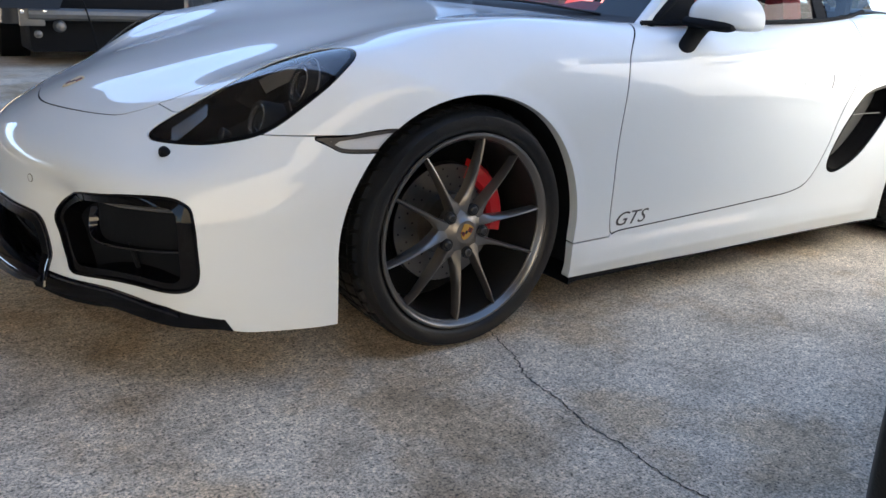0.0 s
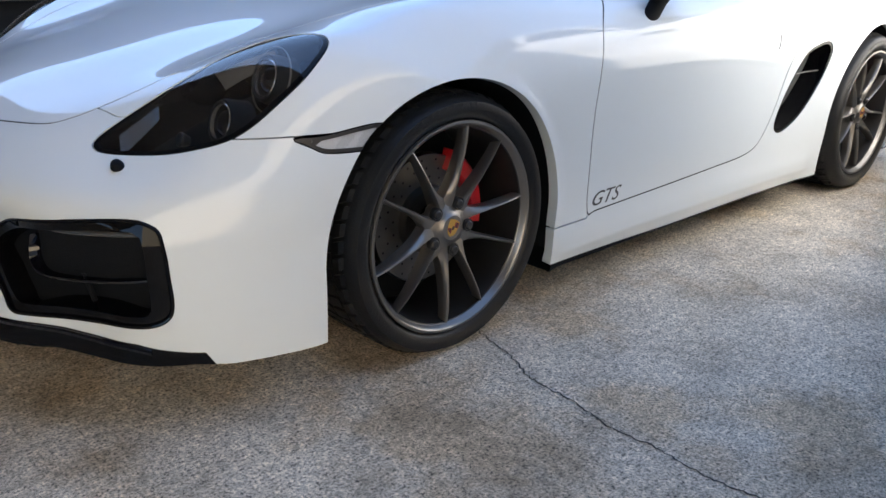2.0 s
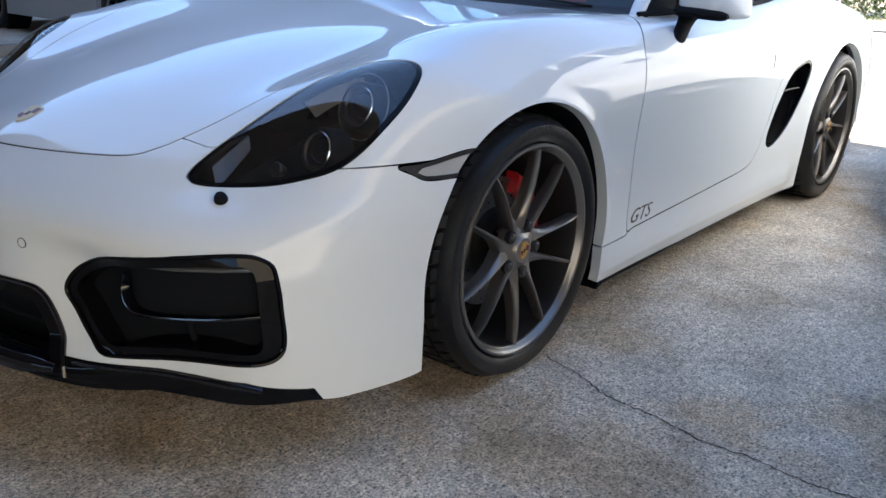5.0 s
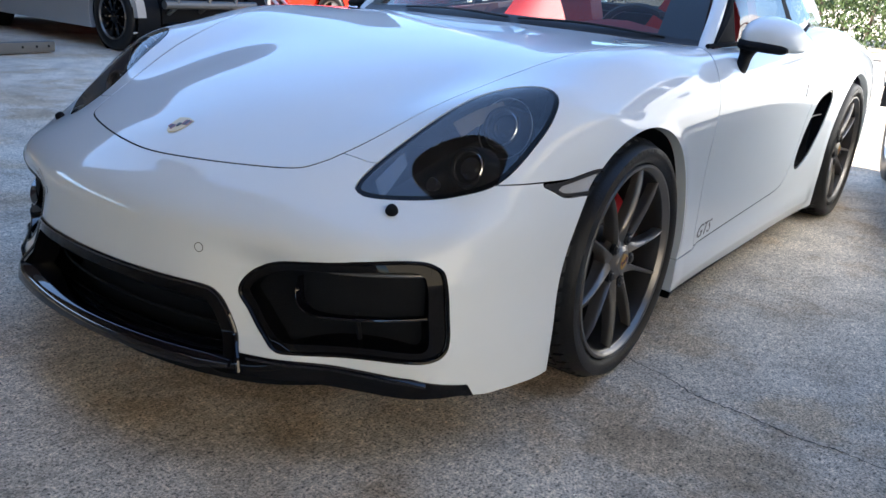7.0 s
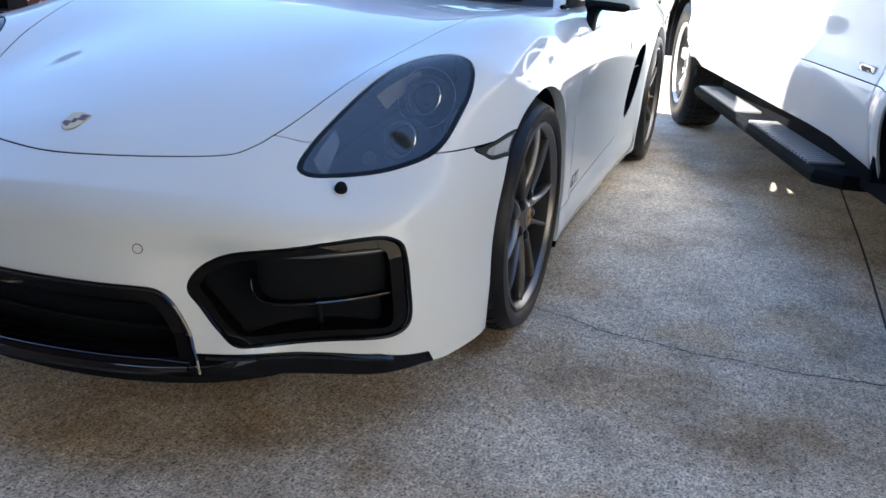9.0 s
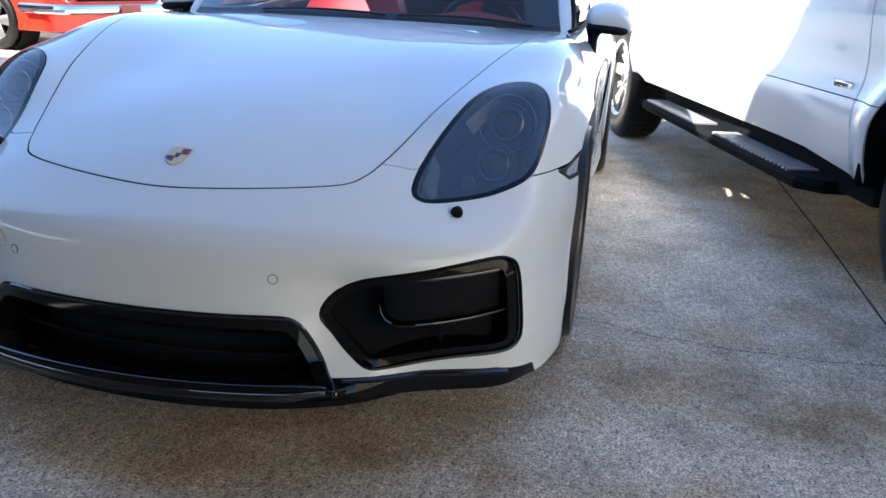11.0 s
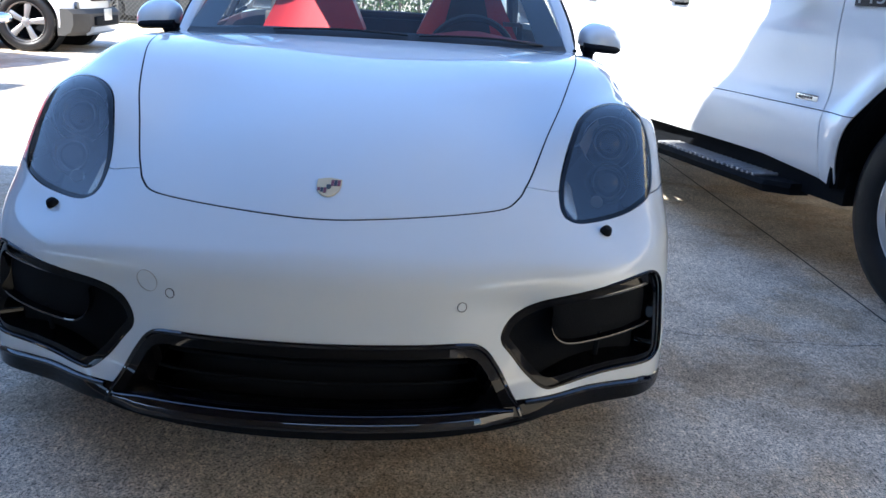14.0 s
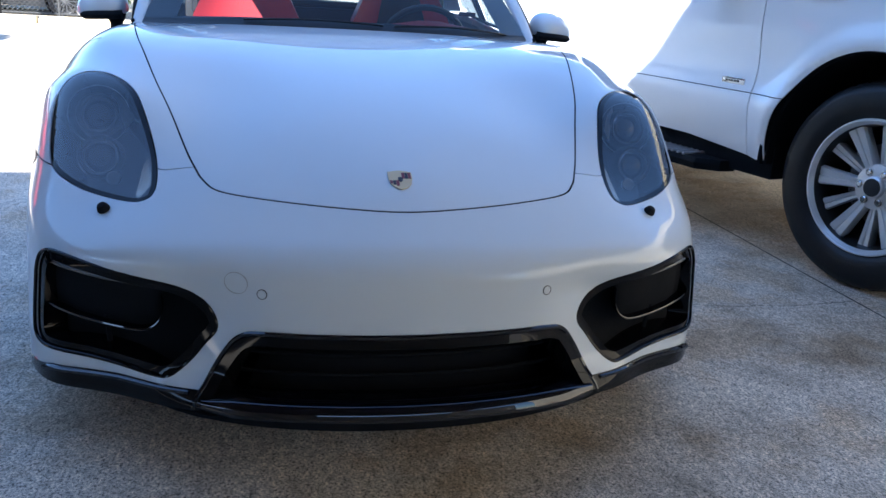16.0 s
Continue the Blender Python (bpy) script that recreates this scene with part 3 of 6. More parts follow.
def splitter_value(p):
    v = p[:, 2] - splitter_top(p[:, 1])
    return np.where(p[:, 0] < -0.3, np.maximum(v, (p[:, 0] + 0.628) * 0.5 + (p[:, 2] - 0.15) * 0.3), 1.0)


splitter, _, rest = skin.cut(rest, splitter_value)


def bumper_value(p):
    y = np.abs(p[:, 1])
    xl = np.interp(y, [0, 0.44, 0.511, 0.749, 0.80, 0.83, 0.9], [-0.60, -0.668, -0.654, -0.49, -0.38, -0.1, 0.2])
    zl = np.interp(y, [0.0, 0.62, 0.74, 0.9], [0.68, 0.66, 0.604, 0.604])
    return np.maximum(p[:, 0] - xl, p[:, 2] - zl)


bumper, _, rest = skin.cut(rest, bumper_value, 0.003)
fender, _, rear = skin.cut(rest, lambda p: np.maximum(p[:, 0] - np.interp(p[:, 2], [0.26, 0.42, 0.54, 0.66, 0.75, 0.80, 0.845, 0.89, 0.95], [0.546, 0.540, 0.538, 0.540, 0.550, 0.578, 0.635, 0.71, 0.80]), 0.243 - p[:, 2]), GAP)

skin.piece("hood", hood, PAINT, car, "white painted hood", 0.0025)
skin.piece("hood_seam", hood_seam, DARK, car, "dark gap round the hood", 0, -0.0016)
for f in sides(door_seam):
    skin.piece("door_seam", f, DARK, car, "dark gap round the door", 0, -0.0016)
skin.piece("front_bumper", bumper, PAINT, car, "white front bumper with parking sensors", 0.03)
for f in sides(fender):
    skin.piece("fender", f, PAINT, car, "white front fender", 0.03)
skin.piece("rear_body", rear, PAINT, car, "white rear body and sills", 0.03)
for f in sides(splitter):
    skin.piece("splitter", f, GLOSS_BLACK, car, "gloss black splitter", 0.02, 0.003)

for f in sides(door):
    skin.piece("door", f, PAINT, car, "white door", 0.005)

def surface_place(p, off=0.0):
    """The place on the skin above p, and its outward normal."""
    q = np.array([p], float)
    for _ in range(12):
        q = q - body_normal(q) * body_at(q)[:, None]
    n = body_normal(q)[0]
    return Vector(q[0] + n * off), Vector(n)


for sgn, f in zip((-1, 1), sides(lamp)):
    inner, frame_faces = skin.split(f, lamp_view(skin.p) + 0.011)
    lens = skin.piece("headlamp", inner, CLEAR, car, "clear headlamp lens over dark bowl", 0.0)
    lens.visible_shadow = False
    skin.piece("bezel", frame_faces, GLOSS_BLACK, lens, "gloss black bezel", 0.10, -0.001)
    bowl = skin.piece("bowl", inner, DARK, lens, "black lamp bowl", 0.0, -0.10)

    def lamp_place(u, v, d):
        """A place in the lamp, d metres under its lens."""
        q = LAMP_C + LAMP_U * u + LAMP_V * v
        q, n = surface_place((q[0], sgn * q[1], q[2]))
        return q - n * d
    ax = Vector((-0.90, -sgn * 0.02, 0.30)).normalized()
    for name, u, v, d, r in (("projector", 0.085, 0.005, 0.042, 0.046), ("low_projector", -0.045, 0.040, 0.046, 0.044)):
        q = ax.to_track_quat("Z", "Y").to_matrix().to_4x4()
        q.translation = lamp_place(u, v, d)
        bm = lathe([(r * 1.25, -0.05), (r * 1.12, -0.004), (r * 1.06, 0.004), (r * 0.98, 0.004), (r * 0.9, -0.004), (r * 0.82, -0.03)], 36, "z")
        bm.transform(q)
        ring = part(name, bm, DARK, lens, "dark projector housing")
        bm = lathe([(r * 0.88, -0.006), (r * 0.905, 0.001), (r * 0.855, 0.003), (r * 0.845, -0.006)], 36, "z")
        bm.transform(q)
        part("ring", bm, LAMP_RING, ring, "thin metal ring")
        if name == "projector":
            bm = lathe([(r * 1.55, -0.016), (r * 1.565, -0.012), (r * 1.545, -0.011), (r * 1.53, -0.016)], 40, "z")
            bm.transform(q)
            part("outer_ring", bm, GREY_METAL, ring, "fine dark metal ring")
        bm = lathe([(r * 0.80, -0.03), (r * 0.7, -0.012), (r * 0.45, -0.001), (r * 0.2, 0.003), (0.0005, 0.004)], 30, "z")
        bm.transform(q)
        part("glass_ball", bm, GLOSS_BLACK, ring, "dark glass ball lens")
    rows = []
    for k in range(61):
        f = k / 60
        u = -0.248 + 0.098 * f
        top, low_ = -0.050 - 0.030 * min(1, f * 1.1), -0.010 - 0.040 * max(0, f - 0.2) / 0.8
        lift = 0.0022 * (k % 2)
        rows.append([lamp_place(u + 0.014 * t, low_ + (top - low_) * t, 0.026 - 0.012 * t + lift) for t in (0, 0.5, 1)])
    part("reflector", loft(rows, False), RIB_GREY, lens, "finely ribbed bright side reflector", smooth=False)
    bm = lathe([(0.010, -0.02), (0.016, 0.0), (0.014, 0.003), (0.0005, 0.002)], 20, "z")
    q = ax.to_track_quat("Z", "Y").to_matrix().to_4x4()
    q.translation = lamp_place(-0.135, 0.025, 0.040)
    bm.transform(q)
    part("turn_lamp", bm, SATIN_BLACK, lens, "small dark turn lamp")
    rows = []
    for u, v0, v1 in ((0.0, -0.082, -0.050), (0.04, -0.081, -0.053), (0.08, -0.078, -0.055), (0.14, -0.062, -0.045)):
        rows.append([lamp_place(u, v0 + (v1 - v0) * t, 0.018 + 0.03 * t) for t in (0, 0.5, 1)])
    part("inner_trim", loft(rows, False), SATIN_BLACK, lens, "black inner trim")

for sgn, f in zip((-1, 1), sides(vent)):
    val = front_view(VENT_LINE)
    hole, rim = skin.split(f, val(skin.p) + 0.020)
    duct = skin.piece("air_duct", rim, GLOSS_BLACK, car, "gloss black air duct surround", 0.055, -0.006)
    skin.piece("duct_back", f, DARK, duct, "dark duct backing", 0, -0.058)
    def on_nose(y, z, off=0.0):
        return Vector((float(nose_x(np.array([y]), np.array([z]))[0]) - off, sgn * y, z))
    edge = [on_nose(y, z, -0.003) for y, z in VENT_LINE[::2]]
    part("duct_edge", sweep(edge + edge[:1], 0.0042, 8, caps=False), GLOSS_BLACK, duct, "rounded gloss black edge")
    low = [(0.503, 0.400), (0.501, 0.376), (0.508, 0.350), (0.526, 0.333), (0.55, 0.327), (0.60, 0.329), (0.68, 0.335), (0.768, 0.345)]
    high = [(0.50, 0.432), (0.50, 0.434), (0.505, 0.436), (0.52, 0.438), (0.545, 0.440), (0.60, 0.445), (0.68, 0.452), (0.752, 0.452)]
    rows = []
    for (y0, z0), (y1, z1) in zip(low, high):
        rows.append([on_nose(y0 + (y1 - y0) * t, z0 + (z1 - z0) * t, -0.046 + 0.014 * t) for t in (0, 0.2, 0.4, 0.6, 0.8, 1)])
    panel = part("lamp_panel", loft(rows, False), DARK, duct, "dark recessed lamp panel")
    fin = [on_nose(y, z, -0.026) for y, z in curve_points(low, False, 4)]
    part("fin", loft([[p + Vector((a, 0, b)) for a, b in ((-0.005, 0.0), (-0.004, 0.0025), (0.026, 0.002), (0.026, -0.002), (-0.004, -0.0025))] for p in fin]), LIP_BLACK, duct, "thin gloss black fin with a curved inner end")
    bar = [(on_nose(y, 0.424 + 0.055 * (y - 0.52), -0.026), 0.0075 * min(1, 0.25 + (y - 0.52) * 9) * min(1, 0.5 + (0.765 - y) * 30)) for y in np.linspace(0.52, 0.762, 13)]
    part("daytime_lamp", sweep([p for p, r in bar], [r for p, r in bar], 12, 0.85), SMOKED, duct, "smoked daytime lamp bar")
    part("duct_post", sweep([on_nose(0.62, z, -0.050) for z in (0.26, 0.30, 0.34)], 0.006, 6), DARK, duct, "dark duct post")

val = front_view(GRILLE_LINE)
hole, rim = skin.split(grille, val(skin.p) + 0.024)
gr = skin.piece("grille", rim, GLOSS_BLACK, car, "gloss black lower grille surround", 0.06, 0.004)
skin.piece("grille_back", hole, DARK, gr, "dark grille backing", 0, -0.12)


def nose_line(z, ys, off):
    return [Vector((float(nose_x(np.array([y]), np.array([z]))[0]) - off, y, z)) for y in ys]


edge = [(abs(y) if y < 0 else y, z) for y, z in GRILLE_LINE if z > 0.19 and y >= 0]
edge = [nose_line(z, [-y], 0.002)[0] for y, z in edge[::-1]] + [nose_line(z, [y], 0.002)[0] for y, z in edge]
part("grille_edge", sweep(edge, 0.006, 8), LIP_BLACK, gr, "rounded gloss black edge")
YS = np.linspace(-0.42, 0.42, 29)
secs = []
for y in YS:
    x = float(nose_x(np.array([y]), np.array([0.2]))[0])
    e = 1 - 0.5 * max(0, (abs(y) - 0.36) / 0.06)
    secs.append([Vector((x + a * e, y, 0.210 + b * e)) for a, b in ((-0.023, -0.014), (-0.022, -0.009), (-0.0185, 0.002), (-0.0135, 0.012), (-0.006, 0.0165), (0.03, 0.0165), (0.07, 0.014), (0.07, -0.012), (0.0, -0.022), (-0.010, -0.016))])
part("lip", loft(secs), LIP_BLACK, car, "gloss black front lip")
secs = []
for y in np.linspace(-0.72, 0.72, 31):
    x = float(nose_x(np.array([y]), np.array([0.2]))[0])
    low = 0.124 + 0.055 * (abs(y) / 0.72) ** 3
    secs.append([Vector((x + a, y, z)) for a, z in ((0.040, 0.200), (0.062, low + 0.006), (0.075, low), (0.090, low + 0.006), (0.095, 0.200))])
part("air_dam", loft(secs), DARK, car, "black rubber air dam under the lip")
for z in (0.245, 0.285, 0.325):
    part("grille_bar", sweep(nose_line(z, np.linspace(-0.36, 0.36, 15) * (1.0 if z < 0.3 else 0.9), -0.09), 0.005, 6), DARK, gr, "dark grille bar")

for sgn, f in zip((-1, 1), sides(intake)):
    val = side_view(INTAKE_LINE)
    hole, rim = skin.split(f, val(skin.p) + 0.012)
    it = skin.piece("side_intake", rim, GLOSS_BLACK, car, "gloss black side intake", 0.08, -0.003)
    skin.piece("intake_back", hole, GREY_PLASTIC, it, "dark intake throat", 0, -0.085)
    part("intake_bar", sweep([(1.77, sgn * 0.868, 0.556), (1.87, sgn * 0.862, 0.556), (1.96, sgn * 0.87, 0.556)], 0.0032, 8, 0.6), RIM_EDGE, it, "thin grey intake bar")
for sgn, f in zip((-1, 1), sides(marker)):
    val = side_view(MARKER_LINE)
    inner, edge = skin.split(f, val(skin.p) + 0.009)
    m = skin.piece("side_marker", inner, CLEAR, car, "clear side marker lamp with dark edge", 0.0)
    m.visible_shadow = False
    skin.piece("marker_edge", edge, RIM_DARK, m, "dark grey lamp edge", 0.006)
    skin.piece("marker_back", inner, MARKER, m, "bright lamp reflector", 0.0, -0.005)


def stand_on(p, up, off=0.0):
    """A pose on the skin: z out of it, y towards up."""
    q, n = surface_place(p, off)
    u = Vector(up)
    u = (u - n * u.dot(n)).normalized()
    m = Matrix((u.cross(n), u, n)).transposed().to_4x4()
    m.translation = q
    return m


def shield(w, h):
    pts = [(-w, h * 0.82), (-w * 0.55, h * 0.93), (0, h), (w * 0.55, h * 0.93), (w, h * 0.82), (w * 1.0, h * 0.1), (w * 0.86, -h * 0.42), (w * 0.5, -h * 0.82), (0, -h), (-w * 0.5, -h * 0.82), (-w * 0.86, -h * 0.42), (-w, h * 0.1)]
    return pts


def plate(pts, depth, bm=None, dx=0.0, dy=0.0, dz=0.0):
    bm = bm or bmesh.new()
    loft([[(x + dx, y + dy, dz) for x, y in pts], [(x * 0.97 + dx, y * 0.97 + dy, dz + depth) for x, y in pts]], bm=bm)
    return bm


def crest(parent, at, w, h, name="crest", gold=GOLD):
    """A shield badge in plain fields of gold, dark red and black."""
    c = part(name, plate(shield(w, h), 0.0012), gold, parent, "gold shield badge")
    c.matrix_basis = at
    for sx, sy in ((1, 1), (-1, -1)):
        for k in range(3):
            part("field", box((w * 0.24, h * (0.60 if sy > 0 else 0.55 - 0.12 * k), 0.001), (sx * w * (0.26 + 0.26 * k), sy * h * (0.42 if sy > 0 else 0.36 - 0.05 * k), 0.0014)), CREST_RED if k != 1 else LETTER_DARK, c, smooth=False)
    part("inner_shield", plate(shield(w * 0.20, h * 0.24), 0.0012, dz=0.0012), LETTER_DARK, c)
    return c


crest(car, stand_on((-0.773, 0, 0.635), (1, 0, 0.4), 0.0008), 0.027, 0.034)
for s in (-1, 1):
    m = stand_on((-0.72, s * 0.634, 0.56), (0, 0, 1))
    noz = part("washer_nozzle", lathe([(0.013, -0.004), (0.014, 0.003), (0.012, 0.010), (0.009, 0.015), (0.0005, 0.017)], 20, "z"), DARK, car, "black headlamp washer nozzle")
    noz.matrix_basis = m
    m = stand_on((-0.975, s * 0.307, 0.436), (0, 0, 1), 0.0004)
    sen = part("parking_sensor", lathe([(0.0095, -0.003), (0.0095, 0.0003), (0.0085, 0.0003), (0.0085, -0.001), (0.008, 0.0006), (0.0005, 0.0008)], 24, "z"), PAINT, car, "white parking sensor")
    sen.matrix_basis = m
    g = part("sensor_ring", lathe([(0.0108, -0.002), (0.0108, 0.0006), (0.0094, 0.0006), (0.0094, -0.002)], 24, "z"), LETTER_DARK, sen, "dark ring")
m = stand_on((-0.976, 0.367, 0.444), (0, 0, 1), 0.0003)
t = part("tow_cover", lathe([(0.0245, -0.001), (0.0245, 0.0005), (0.0235, 0.0005), (0.0235, -0.001)], 40, "z"), FINE_LINE, car, "round tow hook cover")
t.matrix_basis = m
m = stand_on((0.585, -0.862, 0.292), (0, 0, 1), 0.0006)
lettering("GTS", 0.060, LETTER_DARK, m @ Matrix.Translation((-0.030, -0.020, 0)) @ Matrix.Diagonal((1.32, 1, 1, 1)), car, "door_lettering", 0.45)
m = stand_on((0.585, 0.862, 0.292), (0, 0, 1), 0.0006)
lettering("GTS", 0.060, LETTER_DARK, m @ Matrix.Translation((-0.085, -0.020, 0)) @ Matrix.Diagonal((1.32, 1, 1, 1)), car, "door_lettering", 0.45)
for s in (-1, 1):
    m = stand_on((1.575, s * 0.868, 0.685), (0, 0, 1), 0.0)
    arc = [(-s * 0.012 + s * 0.010 * (1 - math.cos(q)), 0.026 * math.sin(q), 0.0005) for q in np.linspace(-1.2, 1.2, 9)]
    h = part("door_handle", box((0.15, 0.024, 0.0030), (s * 0.085, 0.0, 0.0), 0.001), PAINT, car, "white flush door handle")
    h.matrix_basis = m
    part("handle_gap", sweep(arc, 0.0016, 6), LETTER_GREY, h, "dark handle gap")
# the splitters' bright upper edge
for s in (-1, 1):
    pts = []
    for y in np.linspace(0.445, 0.765, 14):
        z = float(splitter_top(y)) - 0.006
        q, n = surface_place((float(nose_x(np.array([y]), np.array([z]))[0]), s * y, z + 0.004), 0.003)
        pts.append((q, n))
    secs = [[q + n * a + Vector((0, 0, b)) for a, b in ((-0.010, 0.003), (0.004, 0.000), (0.008, -0.004), (0.007, -0.010), (-0.004, -0.014))] for q, n in pts]
    part("splitter_edge", loft(secs), LIP_BLACK, car, "gloss black splitter edge")


# wheels
def wheel_mesh(name, radius, width, rim_r, label, face, spokes, rim_mat, tread=52, lug=5, brake=True, nut=None):
    """A wheel about the y axis, its face towards -y. Tyre, tread blocks, rim, spokes, nuts, disc and caliper."""
    w = thing(name, label, "wheel")
    R, W, r = radius, width / 2, rim_r
    bm = lathe([(r - 0.004, W * 0.86), (r + 0.012, W * 0.98), (r + (R - r) * 0.45, W * 1.03), (R - 0.022, W * 0.97), (R - 0.007, W * 0.80), (R - 0.006, W * 0.4), (R - 0.006, -W * 0.4), (R - 0.007, -W * 0.82), (R - 0.016, -W * 0.98), (r + (R - r) * 0.70, -W * 1.06), (r + (R - r) * 0.40, -W * 1.09), (r + 0.014, -W * 1.02), (r + 0.008, -W * 0.94), (r - 0.004, -W * 0.86)], 96)
    tyre = part("tyre", bm, RUBBER, w, "black low-profile tyre", sharp=50)
    bm = bmesh.new()
    for k in range(tread):
        a = 2 * math.pi * k / tread
        for y0, y1, skew in ((-0.93, -0.52, 0.55), (-0.46, -0.04, 0.25), (0.04, 0.46, -0.25), (0.52, 0.93, -0.55)):
            secs = []
            for fy in (0, 0.5, 1):
                yy = W * (y0 + (y1 - y0) * fy)
                rr = R - 0.0075 - 0.014 * max(0, abs(yy) / W - 0.72) / 0.21
                aa = a + skew * (fy - 0.5) * 0.10
                half = 0.40 * 2 * math.pi / tread
                secs.append([((rr + d) * math.cos(aa + s), yy, (rr + d) * math.sin(aa + s)) for s, d in ((-half, 0), (-half * 0.9, 0.0072), (half * 0.9, 0.0072), (half, 0))])
            loft(secs, bm=bm)
    part("tread", bm, RUBBER, tyre, "tread blocks", smooth=False)
    part("rim_flange", lathe([(r + 0.002, -W * 0.92), (r + 0.007, -W * 0.99), (r + 0.005, -W * 1.03), (r - 0.001, -W * 1.035), (r - 0.006, -W * 1.0), (r - 0.009, -W * 0.93), (r - 0.012, -W * 0.90)], 96), RIM_EDGE if rim_mat is not RIM_DARK else TRUCK_RIM, w, "smooth alloy rim flange")
    bm = lathe([(r + 0.002, -W * 0.90), (r + 0.004, -W * 0.93), (r - 0.006, -W * 0.93), (r - 0.014, -W * 0.88), (r - 0.022, -W * 0.62), (r - 0.026, 0.0), (r - 0.018, W * 0.8), (r + 0.003, W * 0.92), (r + 0.002, W * 0.86)], 96)
    part("rim", bm, RIM_DARK, w, "dark alloy rim barrel")
    part("rim_back", lathe([(r - 0.018, W * 0.78), (0.05, W * 0.80), (0.0005, W * 0.80)], 48), DARK, w, "dark hollow behind the rim")
    spokes(w, r, W, rim_mat)
    for k in range(lug):
        a = 2 * math.pi * k / lug + math.pi / 2
        hole = part("wheel_nut", lathe([(0.0165, 0.0), (0.0165, -0.012), (0.0135, -0.012), (0.012, -0.002), (0.0115, -0.014), (0.0075, -0.017), (0.0005, -0.017)], 18), nut or SATIN_BLACK, w, "bright wheel nut" if nut else "dark wheel nut")
        hole.matrix_basis = Matrix.Translation((0.062 * math.cos(a), face + 0.012, 0.062 * math.sin(a)))
    if brake:
        bm = lathe([(0.09, 0.0), (0.165, 0.0), (0.167, -0.004), (0.167, -0.024), (0.165, -0.028), (0.09, -0.028), (0.085, -0.05), (0.05, -0.055)], 64)
        disc = part("brake_disc", bm, STEEL, w, "cross-drilled steel brake disc")
        disc.location.y = 0.02
        bm = bmesh.new()
        for k in range(60):
            a, rr = 2 * math.pi * k / 60, 0.108 + 0.022 * (k % 3)
            lathe_holes = bmesh.ops.create_circle(bm, cap_ends=True, radius=0.0032, segments=8, matrix=Matrix.Translation((rr * math.cos(a), -0.0286, rr * math.sin(a))) @ pose(0, 0, 0, 90))
        part("drilling", bm, DARK, disc, "drilled holes")["kind"] = "stuff"
    return w


def y_spokes(face):
    """Five pairs of slim spokes; each pair grows out of one root at the hub."""
    def build(w, r, W, mat):
        for k in range(5):
            base = 2 * math.pi * k / 5 + math.pi / 2
            for s in (-1, 1):
                secs = []
                tip = r - 0.003
                a0, a1 = base + s * 0.46, base + s * 0.262
                p0 = Vector((0.034 * math.cos(a0), 0, 0.034 * math.sin(a0)))
                p1 = Vector((tip * math.cos(a1), 0, tip * math.sin(a1)))
                run = (p1 - p0).normalized()
                side = Vector((-run.z, 0, run.x)) * s
                for t in np.linspace(0, 1, 11):
                    p = p0.lerp(p1, t)
                    depth = face + 0.013 - 0.022 * math.sin(t * 1.9) + 0.016 * max(0, t - 0.8)
                    outer = 0.0085 - 0.0035 * t + 0.040 * max(0.0, 1 - 2.1 * t) ** 2.2
                    inner = 0.0080 - 0.0035 * t + 0.010 * max(0.0, 1 - 3.0 * t) ** 2
                    thick = 0.046 - 0.020 * t
                    secs.append([p + side * a + Vector((0, depth + d, 0)) for a, d in ((-inner, 0.012), (-inner * 0.9, 0.003), (-inner * 0.45, -0.003), (outer * 0.25, -0.001), (outer * 0.9, 0.007), (outer, 0.014), (outer * 0.7, thick), (-inner * 0.7, thick))])
                part("spoke", loft(secs), mat, w)
        hub = lathe([(0.040, 0.04), (0.074, 0.034), (0.070, 0.018), (0.060, 0.010), (0.044, 0.005), (0.034, -0.002), (0.031, -0.005), (0.0005, -0.006)], 48)
        h = part("hub", hub, mat, w, "grey hub")
        h.location.y = face
        crest(h, Matrix.Translation((0, -0.006, 0)) @ pose(0, 0, 0, 90), 0.0175, 0.0225, "hub_crest", HUB_GOLD)
    return build


front_wheel = wheel_mesh("front_wheel", 0.333, 0.238, 0.262, "dark grey ten-spoke alloy wheel with low-profile tyre", -0.102, y_spokes(-0.102), RIM)
rear_wheel = wheel_mesh("rear_wheel", 0.340, 0.268, 0.262, "dark grey ten-spoke rear wheel with wide tyre", -0.112, y_spokes(-0.112), RIM)
for src, x, y, z in ((front_wheel, 0.0, -0.755, 0.327), (rear_wheel, 2.475, -0.765, 0.334)):
    o = copy_thing(src, pose(x, -y, z, 0, 8, 180))
    o.parent = car
    src.matrix_basis = pose(x, y, z, 0, 24 if x < 1 else 40, 0)
    src.parent = car
for w in car.children:
    if w.name.startswith(("front_wheel", "rear_wheel")):
        for key in ("category",):
            if key in w:
                del w[key]
